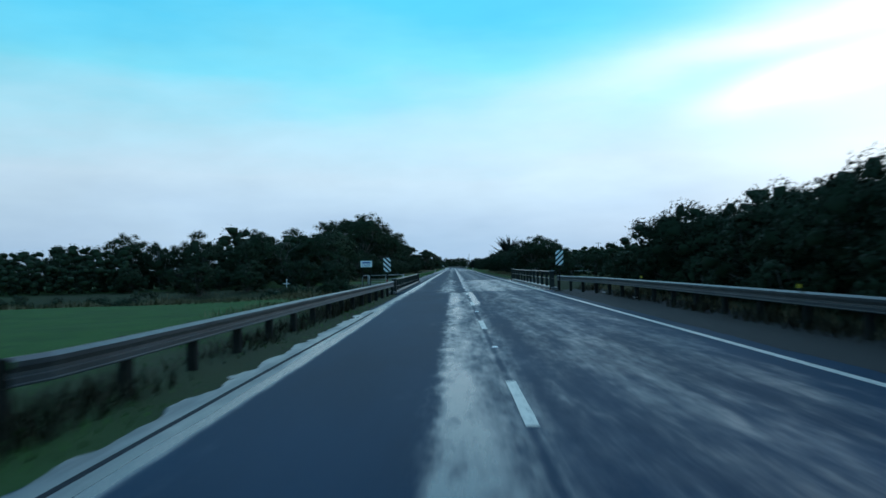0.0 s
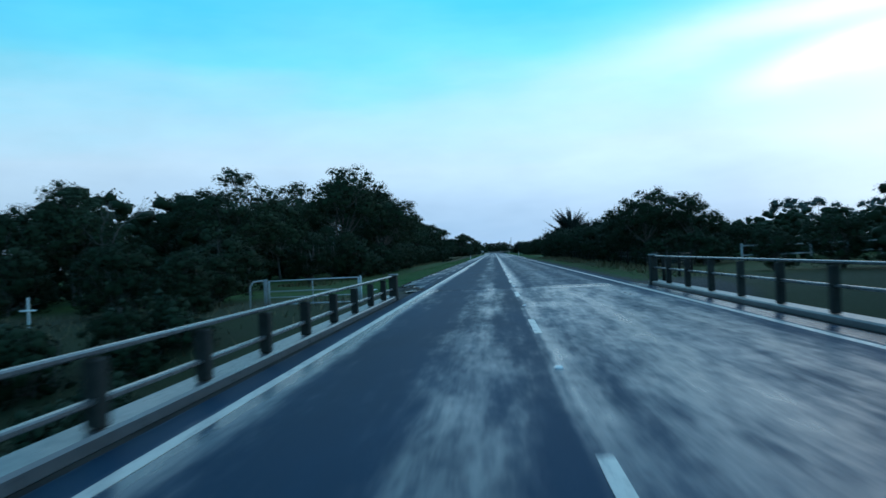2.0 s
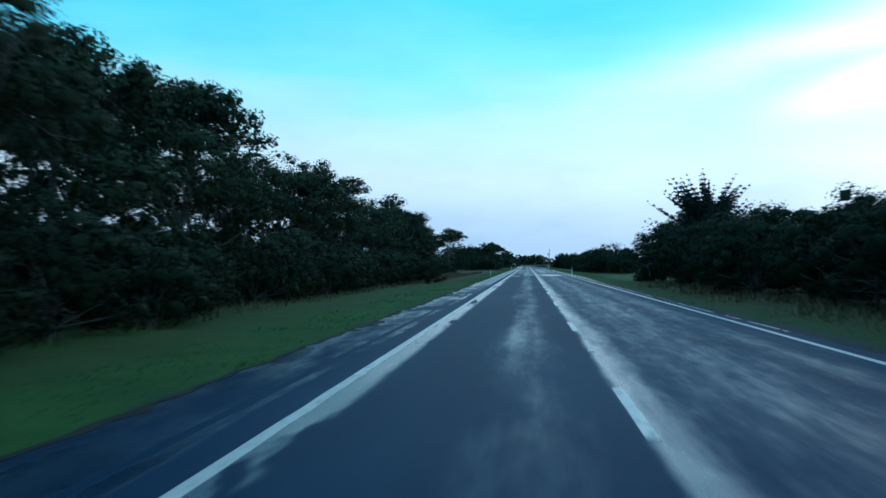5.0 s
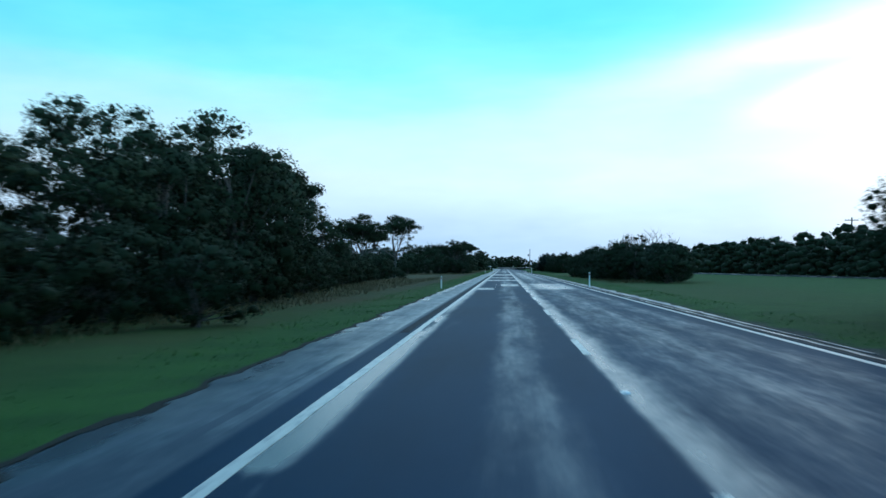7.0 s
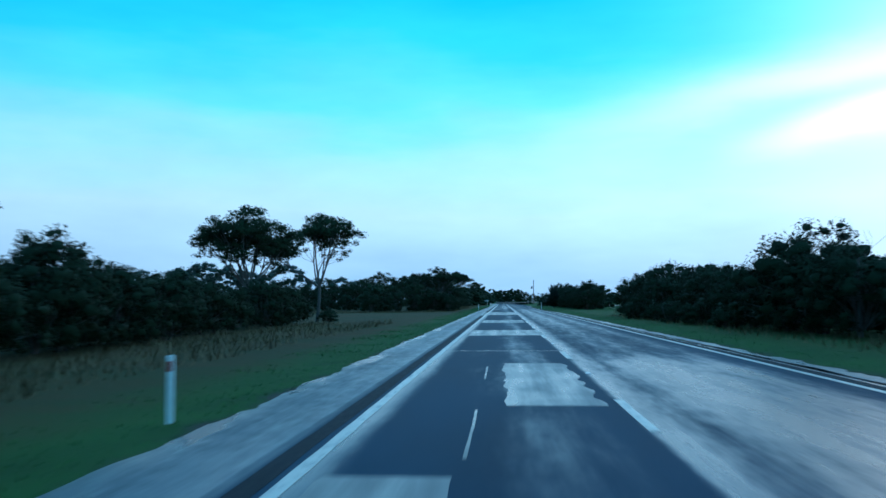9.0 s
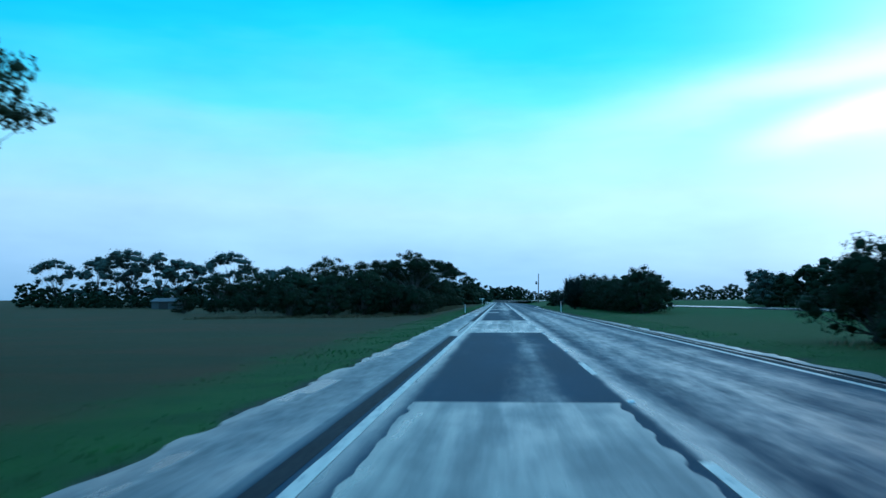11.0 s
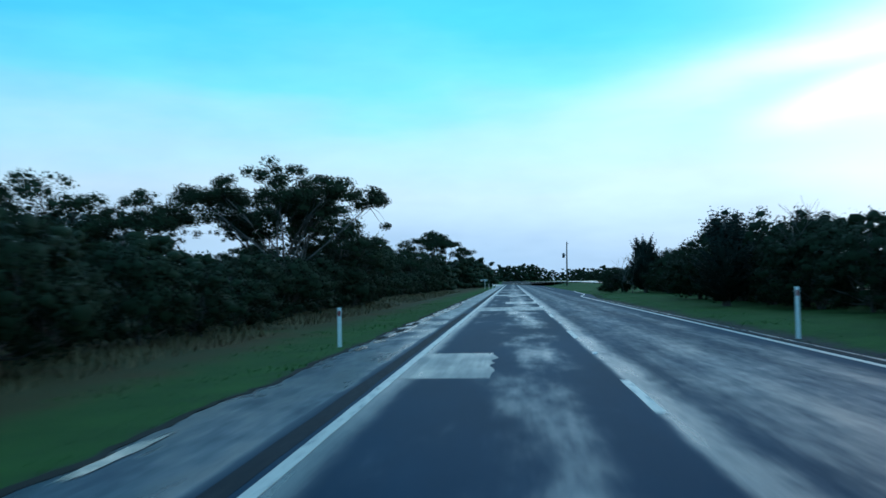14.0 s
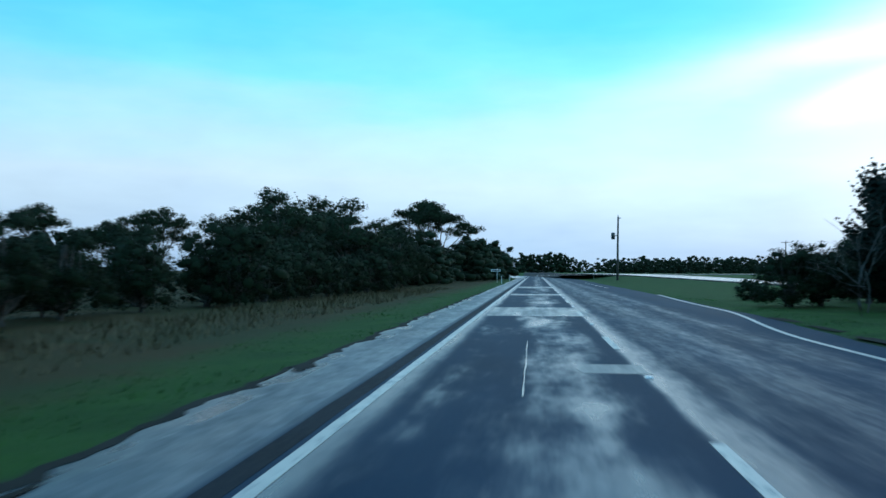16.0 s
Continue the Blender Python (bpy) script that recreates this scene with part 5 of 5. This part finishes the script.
def far_mesh(stock, name, material, label):
    out, turned = [], []
    for st in stock:
        for x, y, s, tall, turn in st.spots:
            c, w = math.cos(turn) * s, math.sin(turn) * s
            v = st.verts @ np.array([(c, w, 0), (-w, c, 0), (0, 0, s * tall)])
            out.append(v + (x, y, ground_z(x, y)))
            turned.append(st.soft @ np.array([(c, w, 0), (-w, c, 0), (0, 0, s)]))
    v = np.concatenate(out)
    return tagged(raw_mesh(name, v, np.arange(len(v)).reshape(-1, 3), material, None, np.concatenate(turned)), label, "trees", kind="stuff")


class Anyone:
    """Any of several kinds; which one follows from the place."""

    def __init__(self, stock):
        self.stock = stock if isinstance(stock, list) else [stock]

    def place(self, x, y, scale=1.0, **more):
        return random.Random("%.2f %.2f kind" % (x, y)).choice(self.stock).place(x, y, scale, **more)


def pick(stock):
    return Anyone(stock)


def row(stock, x0, y0, x1, y1, step, size, jitter=0.8, tall=(0.9, 1.12)):
    """Plants along a line, at about the given step, with uneven sizes."""
    rng = random.Random("%.1f %.1f %.1f %.1f" % (x0, y0, x1, y1))
    n = max(1, int(math.hypot(x1 - x0, y1 - y0) / step))
    for i in range(n + 1):
        t = i / n
        pick(stock).place(x0 + (x1 - x0) * t + rng.uniform(-jitter, jitter), y0 + (y1 - y0) * t + rng.uniform(-jitter, jitter),
                          size * rng.uniform(0.86, 1.14), tall=rng.uniform(*tall))


random.seed(7)
# left: trees round the creek and the low-lying paddock
row(BACK, -64, 94, -36, 91, 3.5, 0.72)
row(BUSHY, -34, 93, -24, 91, 4.5, 0.76)
row(BACK, -90, 104, -20, 100, 4.0, 0.77)
row(GUM_THICK, -46, 97, -22, 94, 7.5, 0.64)
row(LOW, -14, 89, -34, 87, 3.6, 0.80)
row(BACK, -36, 88, -64, 86, 3.0, 0.50)
row(LOW, -16, 84, -26, 80, 4.0, 0.7)
row(SHRUB, -14.5, 76, -26, 70, 3.2, 1.1)
for x, y, s in ((-15.5, 97, 0.66), (-18.5, 101, 0.68), (-22.5, 95, 0.74), (-15.8, 103, 0.86)):
    pick(GUM_THICK).place(x, y, s)
DEAD[1].place(-19.5, 92, 1.3)
row(LOW, -15, 68, -34, 63, 3.0, 0.78)
row(SHRUB, -9.6, 62, -11.5, 82, 2.0, 0.75)
row(LOW, -12.2, 78, -12.6, 86, 2.8, 0.55)
row(LOW, -13.5, 61.0, -44, 58, 2.8, 0.80)
row(BACK, -72, 99, -36, 97, 2.6, 0.62)
SHRUB[0].place(-16.6, 79.4, 0.42)
# left: the long wood from the bridge to the paddock
for x, y, s in ((-14.4, 128.5, 1.15), (-20.0, 133, 1.08), (-12.6, 139, 0.95), (-13.0, 146, 1.0), (-18.6, 121.5, 0.81), (-24.5, 124, 0.92), (-16, 155, 0.95),
                (-15.5, 165, 0.9), (-19.5, 181, 0.98), (-18.2, 186, 1.10), (-18.5, 196, 1.08), (-18.5, 204, 0.80)):
    pick(GUM_THICK).place(x, y, s)
for x, y, s in ((-19.5, 162, 1.25), (-21.5, 168, 1.30), (-19.5, 173, 1.31), (-17.2, 191.5, 1.06)):
    pick(GUM).place(x, y, s)
row(BUSHY, -13.5, 110, -14.5, 152, 4.6, 0.58)
row(LOW, -14.0, 156, -13.6, 204, 4.0, 0.80)
row(LOW, -11.5, 116, -12.0, 158, 4.0, 0.75)
row(BACK, -22, 104, -22, 150, 4.0, 0.9)
row(BACK, -22, 150, -22, 205, 4.0, 0.62)
row(BACK, -29, 104, -29, 150, 6.0, 1.0)
row(FAR, -29, 150, -29, 205, 4.0, 0.55)
row(LOW, -15.0, 158, -15.6, 204, 4.2, 0.85)
for x, y, s in ((-17.4, 211, 0.88), (-18.6, 219.5, 1.04), (-17.0, 226, 1.12), (-16.8, 232, 1.0)):
    pick(GUM_THICK).place(x, y, s)
row(LOW, -13.6, 208, -14.2, 236, 3.6, 0.82)
BUSHY[1].place(-15.0, 214.5, 1.0)
BUSHY[0].place(-14.6, 223.0, 1.16)
BUSHY[2].place(-15.4, 231.0, 1.05)
LOW[0].place(-10.1, 206, 0.62)
row(LOW, -16, 238, -17, 268, 4.0, 0.95)
for x, y, s in ((-18.7, 238, 1.11), (-19.0, 245, 1.08)):
    pick(GUM).place(x, y, s)
for x, y, s in ((-18.2, 254.5, 0.88),):
    pick(GUM_THICK).place(x, y, s)
row(BACK, -23, 207, -24, 262, 4.0, 0.45)
row(LOW, -17.0, 262, -18.5, 300, 3.4, 0.86)
row(BACK, -21, 266, -22.5, 300, 3.6, 0.46)
# left: the pair of gums standing by themselves
GUM[0].place(-20.8, 297.0, 1.0)
GUM[2].place(-22.2, 299.5, 0.93)
GUM[1].place(-17.9, 307.5, 1.07)
SHRUB[0].place(-16.6, 306.4, 0.7)
row(FAR, -24, 305, -30, 318, 4.0, 0.4)
# left: far side of the paddock
for x, y, s in ((-92, 487, 1.30), (-86, 490, 1.25), (-83, 494, 1.10), (-78, 496, 0.98), (-66, 486, 1.22), (-58, 488, 0.85), (-98, 492, 1.1), (-106, 498, 1.2), (-118, 500, 1.15)):
    pick(FAR_GUM).place(x, y, s * 1.1)
row(FAR, -130, 505, -45, 492, 2.2, 0.82)
row(FAR, -110, 484, -50, 476, 2.6, 0.5)
for x, y, s in ((-42, 405, 0.66), (-37.5, 408, 0.80), (-31, 408, 0.70), (-26, 408, 0.92), (-34, 412, 0.7)):
    pick(GUM_THICK).place(x, y, s)
row(FAR, -60, 470, -30, 440, 5.0, 0.80)
pick(FAR_GUM).place(-42, 445, 0.82)
row(LOW, -45, 402, -27, 404, 3.4, 0.8)
# left: the scrub round the big umbrella gum
row(LOW, -22.5, 371, -12.5, 378, 3.3, 0.92)
LOW[1].place(-10.8, 375.5, 0.80)
GUM_THICK[0].place(-16.8, 379, 0.68)
GUM[1].place(-20.8, 379, 0.50)
row(LOW, -12.6, 382, -13.0, 405, 3.8, 0.80)
row(BACK, -17, 381, -18, 405, 4.2, 0.62)
row(BACK, -24, 378, -26, 410, 4.0, 0.70)
GUM_WIDE.place(-15.1, 414.5, 1.03, turn=100)
GUM_THICK[0].place(-13.8, 425.5, 0.88)
LOW[0].place(-12.6, 423.0, 0.80)
LOW[2].place(-12.8, 427.5, 0.86)
BUSHY[2].place(-14.4, 428, 0.74)
LOW[1].place(-14.8, 422, 0.9)
GUM[1].place(-15.4, 419, 0.88)
for x, y, s in ((-21.8, 411, 0.80), (-18.5, 420, 0.88)):
    pick(GUM).place(x, y, s)
row(LOW, -13.8, 408, -14.6, 434, 3.4, 0.88)
row(BUSHY, -17.4, 422, -18.4, 446, 4.0, 0.62)
row(BACK, -19.5, 412, -21, 440, 4.6, 0.52)
row(LOW, -20.5, 442, -17.5, 456, 3.6, 0.84)
row(FAR, -28, 420, -36, 470, 5.0, 0.66)
row(BUSHY, -21, 458, -17, 474, 4.2, 0.66)
row(LOW, -16.4, 458, -14.4, 486, 4.0, 0.9)
pick(GUM).place(-25, 462, 0.52)
pick(GUM).place(-33.9, 470, 0.71)
for x, y, s in ((-20.6, 479, 0.92), (-17.5, 488, 0.90), (-22.5, 500, 1.06), (-31.5, 512, 1.2), (-36, 517, 1.2)):
    pick(GUM_THICK).place(x, y, s)
row(BUSHY, -16.5, 490, -16.4, 512, 5.0, 0.92)
row(FAR, -16.5, 514, -16.0, 545, 3.5, 0.92)
CYPRESS.place(-30.6, 528, 1.66)
row(FAR, -26, 505, -26, 560, 5.0, 1.15)
for x, y, s in ((-19.4, 547, 1.44), (-14.9, 534.5, 1.27), (-49, 520, 1.12), (-54.5, 521, 1.0)):
    pick(GUM).place(x, y, s)
row(FAR, -13.0, 556, -12.0, 592, 3.5, 1.12)
for x, y, s in ((-10.6, 584, 1.10), (-9.8, 598, 1.08), (-9.4, 606, 1.0), (-10.4, 614, 1.16)):
    pick(FAR).place(x, y, s)
row(FAR, -13.5, 600, -30, 640, 4.0, 1.1)
# the clump where the road swings away
for x, y, s in ((-6.2, 737, 1.06), (-3.7, 733, 1.18), (-0.9, 741, 1.04), (2.3, 733, 1.10), (5.3, 731, 1.22), (7.9, 737, 1.12), (10.7, 733, 0.94), (13.9, 731, 0.80), (16.9, 733, 0.72),
                (20.5, 737, 0.50), (3.7, 747, 1.12), (-4.4, 749, 1.06), (9.5, 751, 1.0)):
    pick(FAR).place(x, y, s)
row(HEDGE, -60, 790, 8, 812, 2.2, 1.6)

# right: scrub on the bank before the bridge
for k in range(13):
    y = 4.0 + 2.7 * k
    LOW[k % 3].place(11.0 - 0.02 * y + random.uniform(-0.4, 0.4), y, 0.95 + 0.003 * y + random.uniform(-0.04, 0.04))
LOW[0].place(9.4, 38.8, 1.04)
LOW[2].place(10.0, 41.5, 0.86)
row(BACK, 14.8, 2, 14.5, 40, 4.2, 0.64)
row(BACK, 19, 8, 19, 46, 4.0, 0.72)
row(LOW, 12.5, 41, 19, 50, 4.0, 0.62)
row(BACK, 20, 50, 46, 58, 3.0, 0.5)
row(SHRUB, 8.8, 12, 8.8, 36, 3.0, 0.8)
SHRUB[1].place(9.8, 42, 0.9)
row(BACK, 24, 20, 28, 56, 5.0, 0.7)
# right: far side of the creek flats
row(FAR, 40, 205, 90, 235, 4.0, 0.9)
row(FAR_GUM, 60, 226, 90, 244, 7.0, 0.85)
row(FAR, 30, 150, 50, 200, 5.0, 0.6)
row(BACK, 20, 112, 44, 140, 3.0, 0.50)
row(FAR, 90, 200, 150, 160, 6.0, 1.1)
row(BACK, 18, 88, 50, 114, 2.4, 0.62)
row(FAR, 44, 140, 80, 168, 3.0, 0.85)
row(FAR, 60, 110, 110, 120, 4.0, 0.8)
row(LOW, 11.5, 57, 13, 70, 3.0, 0.70)
row(LOW, 11.8, 92, 25, 84, 2.6, 0.55)
# right: behind the wire fence
for x, y, s in ((9.8, 110, 0.60), (10.9, 115.5, 0.62)):
    pick(GUM_THICK).place(x, y, s)
pick(GUM_THICK).place(12.2, 107.4, 0.54)
row(LOW, 10.6, 107, 10.6, 118, 2.8, 0.68)
row(LOW, 12, 104, 16, 112, 3.0, 0.7)
row(BUSHY, 12.2, 114, 12.2, 132, 4.0, 0.46)
row(LOW, 11.2, 120, 10.9, 148, 3.6, 0.98)
row(LOW, 10.6, 150, 10.0, 188, 3.2, 1.0)
row(BACK, 14.5, 116, 14.5, 190, 3.6, 0.56)
DEAD[0].place(10.8, 150, 1.0)
CYPRESS.place(12.6, 195.5, 1.16, turn=15)
row(BACK, 17.5, 186, 20, 206, 4.0, 0.84)
GUM_THICK[0].place(9.3, 203.5, 0.46)
GUM_THICK[1].place(10.4, 204.2, 0.55)
GUM_THICK[0].place(12.2, 204.6, 0.72, turn=140)
LOW[0].place(10.5, 205.2, 0.55, turn=40)
LOW[2].place(12.4, 203.6, 0.62, turn=200)
SHRUB[1].place(9.4, 204.6, 0.8, turn=80)
LOW[1].place(14.6, 200.5, 0.8, turn=10)
CYPRESS.place(17.5, 200, 0.9, turn=120)
row(BUSHY, 13.0, 206, 17.0, 214, 3.0, 0.78)
row(BACK, 20, 196, 28, 210, 3.6, 0.6)
SHRUB[0].place(8.5, 203.2, 0.52)
# right: the scrub island beside the paddock
row(LOW, 13.6, 258, 11.6, 274, 3.0, 0.90)
row(LOW, 11.4, 276, 11.2, 316, 3.6, 0.93)
row(BACK, 15.5, 264, 15, 312, 3.6, 0.58)
LOW[2].place(11.4, 272, 1.30)
LOW[0].place(12.8, 303, 1.16)
row(SHRUB, 9.4, 278, 9.2, 312, 5.5, 0.8)
for x, y, s in ((13.4, 266, 1.32), (14.2, 262, 1.32), (13.2, 272.5, 1.28), (13.6, 277, 1.2), (13.0, 290, 1.0)):
    pick(DEAD).place(x, y, s)
row(FAR, 48, 250, 46, 420, 4.0, 0.95)
row(FAR, 56, 240, 54, 430, 6.0, 1.0)
row(FAR, 44, 425, 70, 520, 5.0, 0.82)
for x, y, s in ((40.5, 426, 0.62), (47, 449, 0.66), (44, 436, 0.6)):
    pick(FAR_GUM).place(x, y, s)
# right: scrub up to the junction
row(LOW, 12.6, 370.5, 11.6, 378, 2.8, 0.90)
row(LOW, 11.6, 380, 11.8, 424, 3.6, 0.98)
row(BACK, 15.2, 382, 15, 445, 3.6, 0.58)
LOW[1].place(12.8, 373.0, 1.18)
CYPRESS_YOUNG.place(8.8, 407.5, 0.86, turn=60)
DEAD[1].place(11.2, 404, 1.2)
DEAD[2].place(13.5, 384, 1.05)
LOW[2].place(12.4, 413, 1.38)
LOW[1].place(12.0, 420.5, 1.25)
pick(BUSHY).place(12.2, 432, 0.60)
CYPRESS_YOUNG.place(11.75, 451, 1.06, turn=200)
LOW[1].place(8.8, 453.5, 0.66)
LOW[2].place(10.3, 455, 0.74)
LOW[0].place(14.2, 450, 1.2)
for x, y, s in ((9.2, 447, 0.98), (10.2, 449.5, 0.85), (14.5, 438, 1.2), (13.2, 444, 1.05)):
    pick(DEAD).place(x, y, s)
row(LOW, 13.0, 442, 14.5, 462, 3.4, 0.80)
SHRUB[1].place(9.2, 461.5, 0.6)
SHRUB[0].place(10.0, 462.5, 0.5)
# right: horizon beyond the junction
row(HEDGE, 18, 662, 60, 648, 1.8, 1.05)
row(HEDGE, 20, 672, 70, 655, 2.0, 1.25)
row(FAR, 60, 640, 170, 630, 4.0, 0.70)
row(FAR, 30, 760, 200, 700, 6.0, 0.9)
row(FAR_GUM, 70, 640, 110, 655, 14.0, 0.6)
# wide surroundings
row(FAR, -150, 60, -90, 104, 6.0, 1.0)
row(FAR, -150, 60, -140, -60, 8.0, 1.1)
row(FAR, -60, -80, 60, -80, 5.0, 1.2)
far_mesh(FAR + BACK + HEDGE, "distant_trees", leaf_dense, "dark line of distant trees behind the fields")
far_mesh(FAR_GUM, "distant_gums", leaf_hazed, "distant grey-green gum trees beyond the paddock, paled as by haze")


# ---- grass ----
def grass_stuff(name, area, count, height, width, material, label, seed, lean=0.35):
    """Blades scattered over a strip of ground; area gives x from, x to, y from, y to at a share."""
    rng = np.random.default_rng(seed)
    xs, ys, keep = [], [], []
    sizes = np.array([(b - a) * (d - c) * k for a, b, c, d, k in area])
    which = rng.choice(len(area), count, p=sizes / sizes.sum())
    ar = np.array([a[:4] for a in area])[which]
    x = ar[:, 0] + (ar[:, 1] - ar[:, 0]) * rng.random(count)
    y = ar[:, 2] + (ar[:, 3] - ar[:, 2]) * rng.random(count)
    # thin patches
    dens = np.array([noise.noise((a * 0.35, b * 0.35, 9)) for a, b in zip(x, y)])
    ok = rng.random(count) < 0.55 + 0.9 * dens
    x, y, dens = x[ok], y[ok], dens[ok]
    z = np.array([ground_z(a, b) for a, b in zip(x, y)])
    n = len(x)
    az = rng.uniform(0, math.tau, n)
    hgt = height * rng.uniform(0.5, 1.4, n) * (0.8 + 0.6 * dens)
    w = width * rng.uniform(0.6, 1.4, n)
    side = np.stack([np.cos(az), np.sin(az), 0 * az], 1) * w[:, None]
    tip = np.stack([rng.normal(size=n) * lean * hgt, rng.normal(size=n) * lean * hgt, hgt], 1)
    base = np.stack([x, y, z - 0.02], 1)
    verts = np.stack([base - side, base + side, base + tip], 1).reshape(-1, 3)
    up = np.repeat(rng.normal(size=(n, 3)) * 0.25 + (0, 0, 1.0), 3, axis=0)
    ob = raw_mesh(name, verts, np.arange(n * 3).reshape(-1, 3), material, None, up)
    return tagged(ob, label, "grass", kind="stuff")


grass_stuff("verge_grass", [(-8.5, -5.2, 86, 480, 1.0), (5.0, 7.6, 88, 470, 0.9), (-7.5, -4.0, -6, 47, 1.0)], 90000, 0.07, 0.014, grass_blade,
            "short green roadside grass", 201)
grass_stuff("tall_grass", [(-15, -11.0, 100, 205, 0.8), (-16.5, -10.0, 207, 300, 1.0), (-32, -12, 364, 373, 1.4), (-15, -9.5, 376, 500, 1.0), (6.5, 9.5, 88, 190, 0.7),
                           (-30, -6.0, 50, 86, 0.35), (-26, -7.0, 49, 60, 0.4), (8.0, 12, 255, 315, 0.5), (6.8, 8.5, 10, 48, 1.0), (7.2, 12, 36, 60, 1.6), (-10, -5.6, 30, 46, 1.0), (-18, -6.5, 47, 53, 2.2), (8.2, 10, 150, 200, 1.0)], 90000, 0.32, 0.016, straw,
            "long dry yellow grass along the edge of the trees", 202)
grass_stuff("tall_grass", [(-44, -8.0, 50.5, 57.0, 1.0)], 16000, 0.46, 0.022, straw, "long dry yellow grass on the creek bank", 204)
grass_stuff("roadside_weeds", [(-5.5, -4.5, 4, 47, 1.0), (6.35, 7.4, -10, 49, 0.8), (-6.5, -5.4, 44, 50, 1.0)], 14000, 0.36, 0.014, weed_blade,
            "rank brown weeds under the guard rails", 203)
